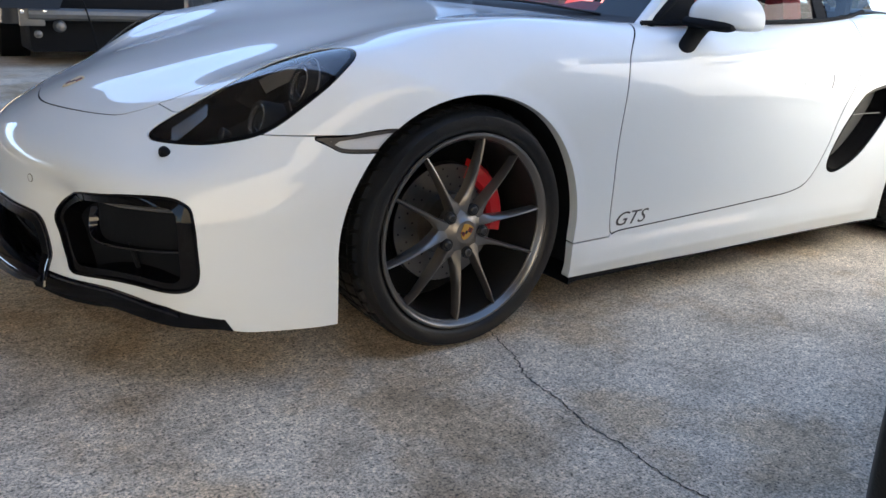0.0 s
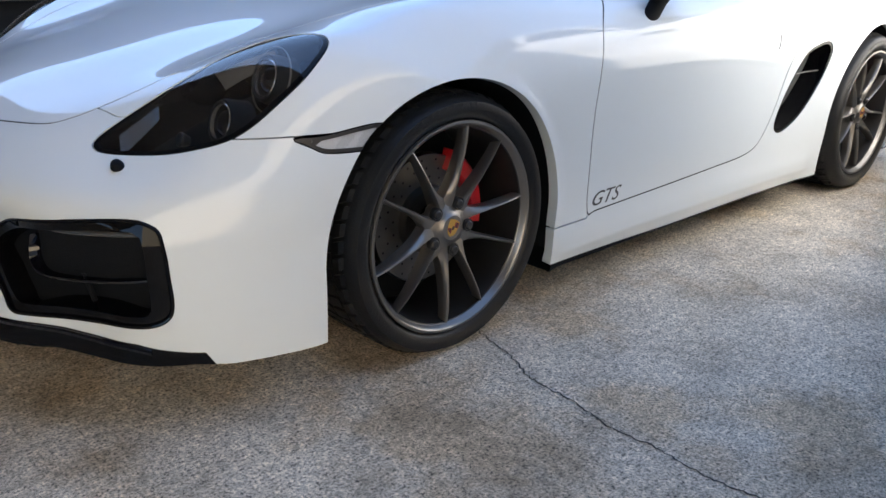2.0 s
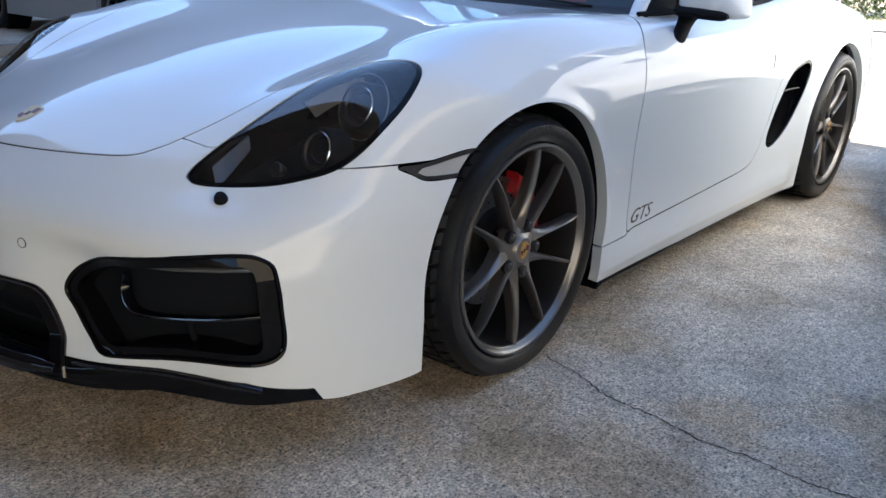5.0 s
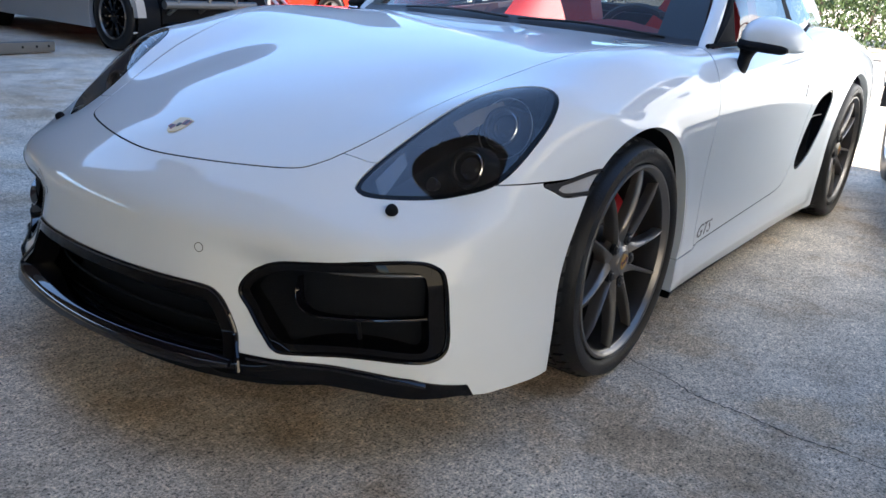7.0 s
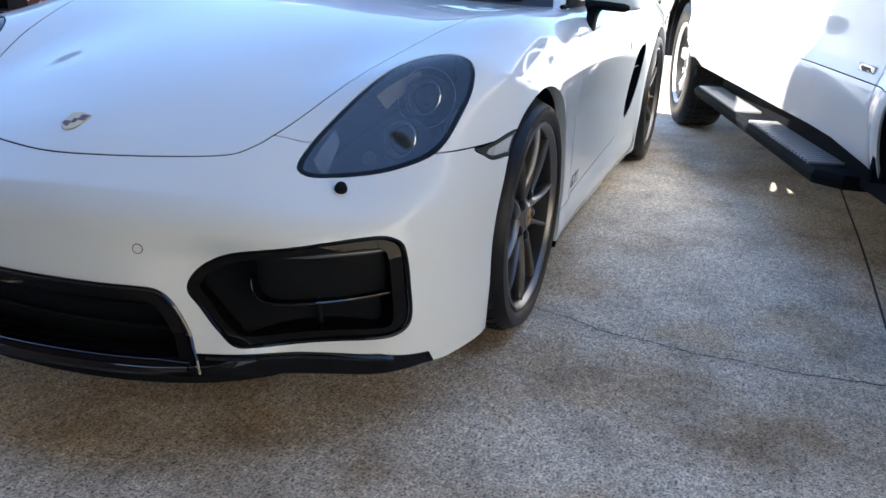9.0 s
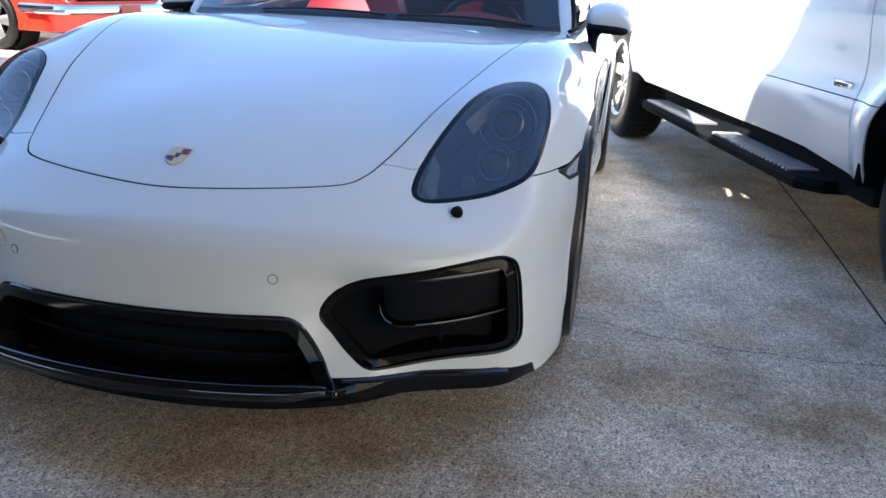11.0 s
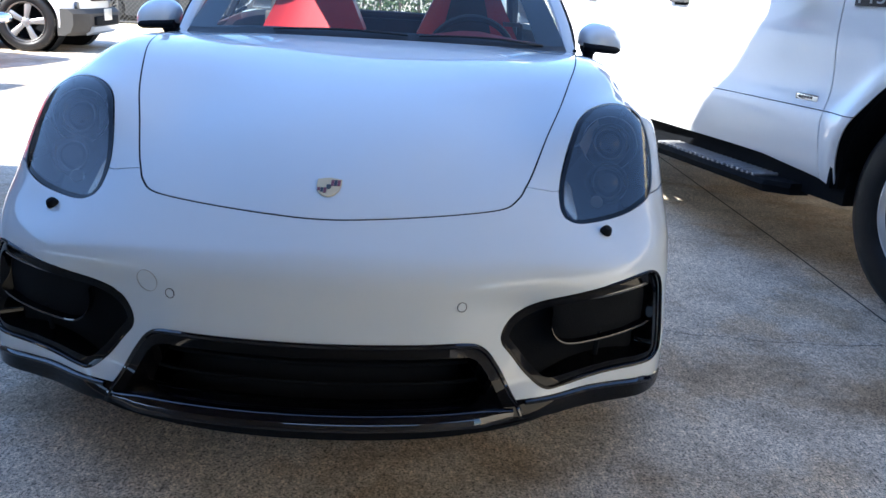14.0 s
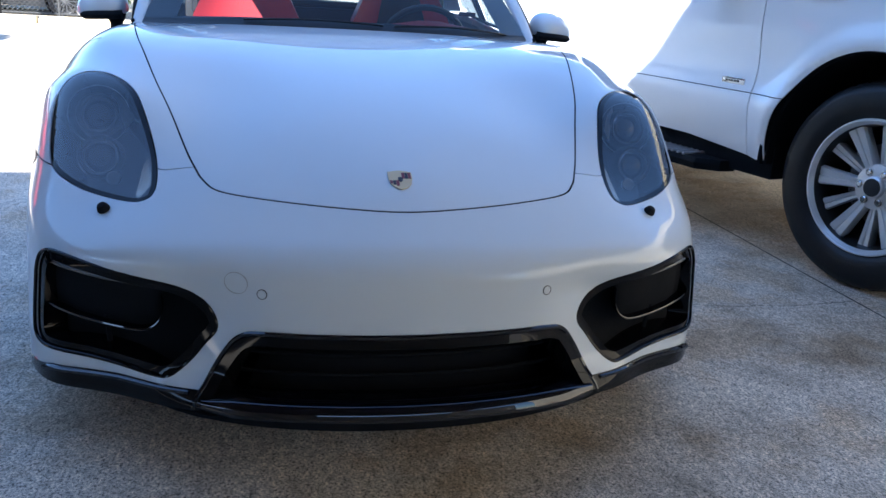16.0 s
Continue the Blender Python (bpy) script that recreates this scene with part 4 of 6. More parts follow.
# tyre lettering: a band of bars, and calipers that stay upright
for x, z in ((0.0, 0.327), (2.475, 0.334)):
    for s in (-1, 1):
        secs = []
        for k in range(9):
            a = math.radians(-12 + 78 * k / 8)
            secs.append([(x + rr * math.cos(a), s * (0.745 + d), z + rr * math.sin(a)) for rr, d in ((0.132, 0.010), (0.132, 0.034), (0.142, 0.044), (0.176, 0.042), (0.186, 0.030), (0.186, 0.0))])
        part("brake_caliper", loft(secs), RED_CALIPER, car, "red brake caliper")

        bm = bmesh.new()
        for k, wd in enumerate((1.3, 0.4, 1.0, 1.0, 0.9, 0.8, 0.4, 1.0, 0, 0, 0.5, 0.5, 0.5, 0.5, 0.5, 0, 0.5, 0.5, 0.5)):
            if wd:
                hgt, small = (0.020, 1.0) if k < 8 else (0.010, 1.0)
                a, rr = math.radians(112 - 4.6 * k), 0.300
                m = Matrix.Translation((x + rr * math.cos(a), s * (0.755 + (0.1265 if x < 1 else 0.153)), z + rr * math.sin(a))) @ pose(0, 0, 0, 0, 90 - math.degrees(a), 0)
                box((0.015 * wd, 0.003, hgt), (0, 0, 0), bm=bm, turn=None)
                vs = bm.verts[:][-8:]
                bmesh.ops.transform(bm, matrix=m, verts=vs)
        part("tyre_lettering", bm, TYRE_MARK, car, "raised black marks on the tyre wall", smooth=False)["kind"] = "stuff"

# wheel housings
for cx, cz, r, x0, x1 in ((0.003, 0.305, 0.392, -0.39, 0.40), (2.475, 0.32, 0.396, 2.08, 2.87)):
    for s in (-1, 1):
        secs = []
        for k in range(25):
            a = math.pi * (k / 24) 
            secs.append([(cx - r * math.cos(a), s * 0.50, cz + r * math.sin(a) - (0 if 0 < k < 24 else 0.13)), (cx - r * math.cos(a), s * 0.852, cz + r * math.sin(a) - (0 if 0 < k < 24 else 0.13))])
        bm = loft(secs, False)
        inner = [(cx - r * math.cos(math.pi * k / 24), s * 0.50, cz + r * math.sin(math.pi * k / 24) - (0 if 0 < k < 24 else 0.13)) for k in range(25)]
        bm.faces.new([bm.verts.new(p) for p in inner])
        part("wheel_housing", bm, DARK, car, "black wheel housing liner")
bm = box((3.3, 1.0, 0.05), (1.25, 0, 0.15), 0.01)
part("floor_pan", bm, DARK, car, "black floor pan")
bm = box((0.03, 1.0, 0.46), (-0.42, 0, 0.38), 0.005)
part("undertray", loft([[(x, y, z) for y in (-w, w)] for x, w, z in ((-0.98, 0.40, 0.185), (-0.85, 0.60, 0.18), (-0.66, 0.78, 0.17), (-0.40, 0.80, 0.15))], False), DARK, car, "black undertray")
part("front_bulkhead", bm, DARK, car, "dark bulkhead")

# ---- the cabin ----
def screen_row(t, half=0.70):
    """One row of the windscreen, t from its base to its header."""
    out = []
    for k in range(25):
        a = -1 + k / 12
        yb, yt = 0.722 * a, 0.560 * a
        base = Vector((0.47 + 0.23 * abs(a) ** 2.4, yb, 0.0))
        base.z = float(top_height(np.array([base.x]), np.array([yb]))[0]) + 0.004
        head = Vector((1.15 + 0.10 * abs(a) ** 2, yt, 1.235 - 0.035 * a * a))
        p = base.lerp(head, t)
        p.z += 0.03 * math.sin(math.pi * t)
        out.append(p)
    return out


screen = part("windscreen", loft([screen_row(t) for t in np.linspace(0.03, 1, 9)], False), SCREEN, car, "clear windscreen")
screen.visible_shadow = False
frit = [screen_row(t) for t in np.linspace(0.0, 1, 9)]
for cols in (slice(0, 3), slice(22, 25)):
    part("screen_frit", loft([[p + Vector((0.004, 0, -0.004)) for p in r[cols]] for r in frit], False), SATIN_BLACK, screen, "black edge band of the screen")
part("screen_frit", loft([[p + Vector((0.004, 0, -0.005)) for p in screen_row(t)] for t in (0.0, 0.03, 0.055)], False), SATIN_BLACK, screen, "black edge band of the screen")
part("cowl", loft([[p + Vector((-0.012, 0, -0.004 + d)) for p in screen_row(0.0)] for d in (0.0, -0.04)] + [[p + Vector((0.05, 0, -0.03)) for p in screen_row(0.05)]], False), SATIN_BLACK, car, "black cowl panel")
for y0, y1 in ((0.36, -0.12), (-0.16, -0.62)):
    pts = []
    for k in range(9):
        y = y0 + (y1 - y0) * k / 8
        a = y / 0.705
        x = 0.47 + 0.23 * abs(a) ** 2.4
        z = float(top_height(np.array([x]), np.array([y]))[0])
        pts.append((x + 0.015, y, z + 0.016 + 0.008 * math.sin(math.pi * k / 8)))
    part("wiper", sweep(pts, 0.0042, 6), SATIN_BLACK, car, "black wiper blade")
for s in (-1, 1):
    path = [(0.57, s * 0.745, 0.735), (0.71, s * 0.733, 0.852), (0.83, s * 0.715, 0.955), (0.98, s * 0.675, 1.07), (1.12, s * 0.625, 1.165), (1.27, s * 0.575, 1.225), (1.6, s * 0.545, 1.262), (1.95, s * 0.54, 1.245), (2.25, s * 0.55, 1.16), (2.5, s * 0.58, 1.03), (2.66, s * 0.60, 0.93)]
    path = curve_points(path, False, 4)
    part("roof_rail", sweep(path, [0.024] * 20 + [0.034] * (len(path) - 20), 10, 0.75), PAINT, car, "white screen pillar and roof rail")
    path = curve_points([(0.70, s * 0.735, 0.80), (0.76, s * 0.748, 0.878), (0.86, s * 0.742, 0.955), (1.0, s * 0.703, 1.065), (1.14, s * 0.652, 1.155), (1.29, s * 0.60, 1.205), (1.6, s * 0.575, 1.235), (1.85, s * 0.60, 1.20)], False, 4)
    part("window_seal", sweep(path, 0.013, 6), DARK, car, "black window seal")
    # the belt line, side panes and their frame
    belt = curve_points([(0.70, s * 0.750, 0.866), (1.0, s * 0.775, 0.872), (1.4, s * 0.785, 0.882), (1.65, s * 0.780, 0.893), (1.80, s * 0.770, 0.908), (1.90, s * 0.755, 0.925)], False, 5)
    part("belt_trim", sweep(belt, 0.008, 8), DARK, car, "black belt trim")
    rows = []
    for t in np.linspace(0, 1, 6):
        row = []
        for x0, y0, z0, x1, y1, z1 in ((0.93, 0.765, 0.868, 0.95, 0.725, 1.02), (1.1, 0.775, 0.872, 1.13, 0.655, 1.145), (1.3, 0.78, 0.878, 1.3, 0.60, 1.20), (1.55, 0.78, 0.888, 1.55, 0.578, 1.225)):
            row.append(Vector((x0, s * y0, z0)).lerp(Vector((x1, s * y1, z1)), t) + Vector((0, s * 0.02 * math.sin(math.pi * t), 0)))
        rows.append(row)
    pane = part("side_window", loft(rows, False), SIDE_GLASS, car, "clear side window")
    pane.visible_shadow = False
    tri_ = loft([[(0.74, s * 0.752, 0.868), (0.93, s * 0.766, 0.870), (0.93, s * 0.735, 1.0)], [(0.74, s * 0.742, 0.868), (0.93, s * 0.756, 0.870), (0.93, s * 0.725, 1.0)]])
    part("mirror_sail", tri_, DARK, car, "black triangular window corner", smooth=False)
    part("centre_post", loft([[(1.57, s * 0.785, 0.885), (1.63, s * 0.784, 0.888), (1.63, s * 0.765, 0.888), (1.57, s * 0.765, 0.885)], [(1.57, s * 0.60, 1.235), (1.64, s * 0.60, 1.235), (1.64, s * 0.575, 1.235), (1.57, s * 0.575, 1.235)]]), DARK, car, "black centre post")
    pane = part("quarter_window", loft([[(1.64, s * 0.782, 0.892), (1.85, s * 0.763, 0.92), (1.97, s * 0.742, 0.955)], [(1.64, s * 0.60, 1.225), (1.80, s * 0.61, 1.20), (1.95, s * 0.70, 1.03)]], False), TINTED, car, "small quarter window")
    pane.visible_shadow = False
    part("rear_pillar", loft([[(1.99, s * 0.742, 0.93), (2.35, s * 0.70, 0.915), (2.64, s * 0.59, 0.93)], [(1.90, s * 0.66, 1.10), (2.2, s * 0.60, 1.10), (2.5, s * 0.575, 1.02)], [(1.80, s * 0.59, 1.215), (2.0, s * 0.545, 1.235), (2.25, s * 0.54, 1.15)]], False), PAINT, car, "white rear pillar")
roof_rows = []
for t in np.linspace(0, 1, 9):
    x = 1.15 + 1.0 * t
    roof_rows.append([(x + 0.10 * (1 - t) * a * a, 0.55 * a, 1.235 + 0.045 * math.sin(math.pi * (0.15 + 0.8 * t)) - 0.035 * a * a) for a in np.linspace(-1, 1, 13)])
part("roof", loft(roof_rows + [[(p[0], p[1], p[2] - 0.02) for p in r] for r in roof_rows[::-1]], False), PAINT, car, "white roof")
pane = part("rear_window", loft([[(1.98 + 0.72 * t, 0.54 * a, 1.25 - 0.30 * t - 0.10 * t * t - 0.02 * a * a) for a in np.linspace(-1, 1, 9)] for t in np.linspace(0, 1, 6)], False), SCREEN, car, "clear rear window")
pane.visible_shadow = False

# inside
dash = []
for k in range(17):
    y = -0.63 + 1.26 * k / 16
    hump = 0.035 * math.exp(-((y + 0.36) / 0.16) ** 2)
    dash.append([(0.50, y, 0.80), (0.56, y, 0.845), (0.72, y, 0.872), (0.86, y, 0.880 + hump), (0.96, y, 0.862 + hump), (1.00, y, 0.80), (0.98, y, 0.62), (0.50, y, 0.55)])
part("dashboard", loft(dash), DASH_LEATHER, car, "dark red leather dashboard")
part("dash_panel", loft([[(1.004, y, 0.80 + 0.02), (1.006, y, 0.70), (0.99, y, 0.62)] for y in np.linspace(-0.66, 0.66, 9)], False), RED_LEATHER, car, "red lower dashboard")
part("cabin_floor", box((1.7, 1.36, 0.03), (1.45, 0, 0.20), 0.01), BLACK_LEATHER, car, "dark cabin carpet")
part("tunnel", box((0.95, 0.22, 0.30), (1.35, 0, 0.36), 0.04), RED_LEATHER, car, "red centre console")
part("rear_bulkhead", box((0.05, 1.36, 0.68), (2.02, 0, 0.58), 0.02), BLACK_LEATHER, car, "dark rear bulkhead")
part("engine_cover", box((0.62, 1.20, 0.10), (2.34, 0, 0.875), 0.03), BLACK_LEATHER, car, "dark luggage cover")
for s in (-1, 1):
    part("door_card", loft([[(x, s * 0.72, 0.30), (x, s * 0.74, 0.60), (x, s * 0.735, 0.78), (x, s * 0.738, 0.835), (x, s * 0.755, 0.84)] for x in np.linspace(0.86, 1.75, 6)], False), RED_LEATHER, car, "red leather door card")


def seat(y, name):
    """A bucket seat: cushion, shell back with side wings, and headrest in one back."""
    def bolster(cx, cz, w, d, wing):
        pts = []
        for k in range(13):
            a = -1 + k / 6
            pts.append(Vector((cx - wing * abs(a) ** 3, y + w * a, cz)))
        return pts
    secs = []
    for t in np.linspace(0, 1, 9):
        x = 1.52 + 0.25 * t
        z = 0.42 + 0.70 * t
        w = 0.255 - 0.02 * t if t < 0.62 else 0.245 - 0.33 * (t - 0.62)
        f = bolster(x, z, w, 0, 0.075 * (1 - t * 0.5))
        b = [p + Vector((0.10 - 0.03 * t + 0.03 * abs((p.y - y) / w) ** 2, 0, 0.01)) for p in f[::-1]]
        secs.append(f + b)
    back = part("seat_back", loft(secs), RED_LEATHER, car, "red leather sport seat back")
    if y < 0:
        part("seat_insert", loft([[p + Vector((-0.006 - 0.01 * (1 - abs(k - 3) / 3), 0, 0)) for k, p in enumerate(sec[3:10])] for sec in secs], False), BLACK_LEATHER, back, "black seat centre panel")
    secs = []
    for t in np.linspace(0, 1, 7):
        x = 1.06 + 0.50 * t
        z = 0.50 - 0.06 * t + 0.03 * math.sin(math.pi * t)
        top = [Vector((x, y + 0.26 * a, z + 0.05 * abs(a) ** 3)) for a in np.linspace(-1, 1, 9)]
        secs.append(top + [Vector((x, y + 0.24, z - 0.16)), Vector((x, y - 0.24, z - 0.16))])
    part("seat_cushion", loft(secs), RED_LEATHER, car, "red leather seat cushion")
    secs = [[(1.742 + d, y + 0.13 * a * (1 - 0.25 * t), 1.035 + 0.10 * t) for d, a in ((0, -0.9), (-0.015, -0.5), (-0.02, 0), (-0.015, 0.5), (0, 0.9), (0.06, 0.9), (0.075, 0), (0.06, -0.9))] for t in np.linspace(0, 1, 5)]
    part("headrest", loft(secs), BLACK_LEATHER, car, "black leather headrest")


seat(-0.37, "driver")
seat(0.37, "passenger")
q = look((0.99, -0.37, 0.80), (0.0, -0.37, 1.22)).to_3x3().to_4x4()
bm = bmesh.new()
ring = [Vector((0.178 * math.cos(2 * math.pi * k / 40), 0.178 * math.sin(2 * math.pi * k / 40), 0)) for k in range(41)]
sweep(ring, 0.014, 8, bm=bm, caps=False)
for a in (0.15, math.pi - 0.15, -math.pi / 2):
    sweep([(0.05 * math.cos(a), 0.05 * math.sin(a), 0.02), (0.17 * math.cos(a), 0.17 * math.sin(a), 0.0)], 0.014, 8, 0.5, bm=bm)
lathe([(0.07, -0.01), (0.07, 0.02), (0.055, 0.035), (0.0005, 0.04)], 24, "z", bm=bm)
bm.transform(Matrix.Translation((1.06, -0.37, 0.80)) @ pose(0, 0, 0, 0, 65, 0) @ pose(0, 0, 0, 0, 0, 90))
part("steering_wheel", bm, BLACK_LEATHER, car, "black leather steering wheel")
for s in (-1, 1):
    bm = bmesh.new()
    path = curve_points([(2.0, s * 0.62, 0.86), (2.0, s * 0.60, 1.08), (2.0, s * 0.50, 1.17), (2.0, s * 0.10, 1.19), (2.0, 0, 1.19)], False, 5)
    part("roll_hoop", sweep(path, 0.03, 8), BLACK_LEATHER, car, "black rear hoop")
part("rear_shelf_bar", sweep([(2.0, -0.55, 0.92), (2.0, 0, 0.925), (2.0, 0.55, 0.92)], 0.022, 8), BLACK_LEATHER, car, "dark cross bar")
# parking label behind the screen
lab = part("screen_label", box((0.07, 0.001, 0.022), (0, 0, 0)), GREY_METAL, car, "small pale label behind the screen", smooth=False)
lab.matrix_basis = pose(0.90, -0.52, 0.945, -40, 0, 78)

# door mirrors
def mirror_outline(k, n=32):
    """The rim of the shell, as y and z round its middle."""
    a = 2 * math.pi * k / n
    c, q = math.cos(a), math.sin(a)
    y = (0.100 if c > 0 else 0.094) * math.copysign(abs(c) ** 0.85, c)
    z = 0.078 * q ** 0.9 if q > 0 else -0.033 * abs(q) ** 0.6
    return y, z - 0.10 * y


def shell_point(k, t, grow=1.0, n=32):
    """A place on the shell: t = 0 at the rear rim, 1 at its front."""
    y, z = mirror_outline(k, n)
    e = math.cos(t * math.pi / 2) ** 0.62 * grow
    yy, zz = 0.887 + y * e - 0.010 * t, 0.892 + z * e - 0.004 * t
    return Vector((0.950 + 0.22 * (yy - 0.88) - 0.125 * math.sin(t * math.pi / 2) * grow, yy, zz))


for s in (-1, 1):
    side = Matrix.Diagonal((1, s, 1, 1))
    secs = [[side @ shell_point(k, t) for k in range(32)] for t in (0, 0.03, 0.1, 0.2, 0.32, 0.45, 0.58, 0.7, 0.8, 0.88, 0.95, 0.99)]
    secs = [[p.lerp(sum(secs[0], Vector()) / 32, 0.07) + Vector((0.004, 0, 0)) for p in secs[0]]] + secs
    mir = part("door_mirror", loft(secs), PAINT, car, "white rounded door mirror shell", sharp=60)
    # the band hugs the shell's lower front edge and turns down into the foot
    rows = []
    for k in range(17):
        f = k / 16
        y = 0.806 + 0.150 * f
        u = min(1, abs(y - 0.878) / 0.116)
        r = 0.0165 * min(1, ((1 - f) * 8 + 0.15)) ** 0.5
        x = 0.950 + 0.22 * (y - 0.88) - 0.146 * (1 - u ** 2.2) ** 0.5
        rows.append([side @ Vector((x + (0.030 + 0.03 * math.cos(q)) * min(1, ((1 - f) * 8 + 0.3)) ** 0.5, y, 0.879 - 0.010 * f + r * math.sin(q))) for q in (2 * math.pi * n / 14 for n in range(14))])
    part("mirror_band", loft(rows), DARK, mir, "black rounded lower band")
    rows = []
    for x, y, z, wx, wy in ((0.885, 0.838, 0.880, 0.052, 0.040), (0.880, 0.834, 0.866, 0.052, 0.034), (0.865, 0.830, 0.848, 0.046, 0.022), (0.845, 0.830, 0.828, 0.044, 0.018), (0.825, 0.832, 0.806, 0.042, 0.018), (0.812, 0.832, 0.785, 0.040, 0.016)):
        rows.append([side @ Vector((x + wx * math.cos(2 * math.pi * k / 16), y + wy * math.sin(2 * math.pi * k / 16), z)) for k in range(16)])
    part("mirror_foot", loft(rows), DARK, mir, "black mirror foot")
    bm = bmesh.new()
    bm.faces.new([bm.verts.new(side @ (shell_point(k, 0, 0.90) + Vector((0.006, 0, 0)))) for k in range(32)])
    part("mirror_glass", bm, CHROME, mir, "mirror glass")

# ---- the pickup truck ----
truck = thing("pickup_truck", "white crew-cab pickup truck with black running boards, half in sun", "truck", pose(0.097, -1.936, 0, 0, 0, 14.376))


def truck_shape(s, z):
    """A place on the truck's side from the run s along it and the height z; the front corner turns inwards."""
    prof = cardinal([0.38, 0.45, 0.56, 0.68, 0.72, 0.95, 1.15, 1.25], z) @ np.array([-0.055, -0.028, -0.002, 0.004, -0.008, -0.004, -0.010, -0.018])
    prof = prof + 0.12 * np.clip((s - 1.3) / 2.4, 0, 1)
    for cx in (0.09, 3.76):
        r = np.hypot(s - cx, z - 0.43)
        prof = prof + (0.028 if cx > 1 else 0.028 * np.clip((s + 0.25) / 0.3, 0, 1)) * np.exp(-((r - 0.50) / 0.07) ** 2) * (z > 0.3) * np.clip((r - 0.40) / 0.1, 0, 1)
    prof = prof - 0.41 * np.clip((-0.1 - s) / 0.75, 0, 1) ** 1.6
    R, s0 = 0.22, -0.66
    a = np.clip((s0 - s) / R, 0, 1.45)
    more = np.maximum((s0 - s) - 1.45 * R, 0)
    x = np.where(s > s0, s, s0 - (R + prof) * np.sin(a) - more * math.cos(1.45))
    y = np.where(s > s0, prof, -R + (R + prof) * np.cos(a) - more * math.sin(1.45))
    return np.stack([x, y, z], 1)


def sheet(shape, ss, zs):
    S, Z = np.meshgrid(ss, zs, indexing="ij")
    p = shape(S.ravel(), Z.ravel())
    n = len(zs)
    i = np.arange((len(ss) - 1) * n).reshape(len(ss) - 1, n)[:, :-1].ravel()
    return p, np.stack([i, i + n, i + n + 1, i + 1], 1), np.stack([S.ravel(), Z.ravel()], 1)


class Panel(Skin):
    """A skin that is laid out flat: the pool holds run, height and 0; pieces are bent into shape."""

    def __init__(self, shape, ss, zs):
        p, q, flat = sheet(shape, ss, zs)
        self.shape = shape
        self.p = np.concatenate([flat, np.zeros((len(flat), 1))], 1)
        self.faces = [tuple(f) for f in q.tolist()]

    def piece(self, name, faces, mat, parent, label="", depth=0.015, offset=0.0):
        ids = sorted({i for f in faces for i in f})
        at = {i: k for k, i in enumerate(ids)}
        s, z = self.p[ids, 0], self.p[ids, 1]
        p, e = self.shape(s, z), 0.004
        n = np.cross(self.shape(s + e, z) - self.shape(s - e, z), self.shape(s, z + e) - self.shape(s, z - e))
        n *= -1 / np.maximum(np.linalg.norm(n, axis=1, keepdims=True), 1e-9)
        fs = [tuple(at[i] for i in f)[::-1] for f in faces]
        p = p + n * offset
        edge = {}
        for f in fs:
            for k, i in enumerate(f):
                j = f[k - 1]
                if (i, j) in edge:
                    del edge[(i, j)]
                else:
                    edge[(j, i)] = 1
        verts, extra, where = [*p], [], {}
        m = len(verts)
        if depth:
            for a, b in edge:
                for i in (a, b):
                    if i not in where:
                        where[i] = len(verts)
                        verts += [p[i], p[i] - n[i] * depth]
                extra.append((where[b], where[a], where[a] + 1, where[b] + 1))
        me = bpy.data.meshes.new(name)
        me.from_pydata([tuple(v) for v in verts], [], fs + extra)
        me.polygons.foreach_set("use_smooth", [True] * len(fs) + [False] * len(extra))
        me.materials.append(mat)
        normals = np.zeros((len(verts), 3))
        normals[:m] = n
        me.normals_split_custom_set_from_vertices([tuple(v) for v in normals])
        ob = new(name, me)
        ob.parent = parent
        if label:
            ob["label"] = label
        return ob


tp = Panel(truck_shape, np.arange(-2.2, 4.8, 0.02), np.arange(0.38, 1.26, 0.02))
flat = lambda f: (lambda p: f(p[:, 0], p[:, 1]))
rest = tp.faces
for cx in (0.09, 3.76):
    _, _, rest = tp.cut(rest, flat(lambda s, z: np.where(z > 0.43, np.hypot((s - cx) * 1.02, z - 0.43), np.abs(s - cx) * 1.02 - (0.43 - z) * 0.25) - 0.485))
_, _, rest = tp.cut(rest, flat(lambda s, z: z - np.interp(s, [-2.2, -0.5, -0.42, -0.37, 0.53, 1.06, 3.1, 3.2, 4.8], [0.385, 0.385, 0.40, 0.45, 0.403, 0.448, 0.46, 0.50, 0.55])))
front_door, _, rest = tp.cut(rest, flat(lambda s, z: np.maximum(np.abs(s - 1.335 - 0.01 * (z - 0.8)) - 0.655, 0.30 - z)), 0.006)
rear_door, _, rest = tp.cut(rest, flat(lambda s, z: np.maximum(np.abs(s - 2.47) - 0.455, 0.30 - z)), 0.006)
bed, _, rest = tp.cut(rest, flat(lambda s, z: 2.95 - s), 0.012)
front_bumper, _, fender = tp.cut(rest, flat(lambda s, z: np.maximum(s + 0.55, z - 0.72)), 0.008)


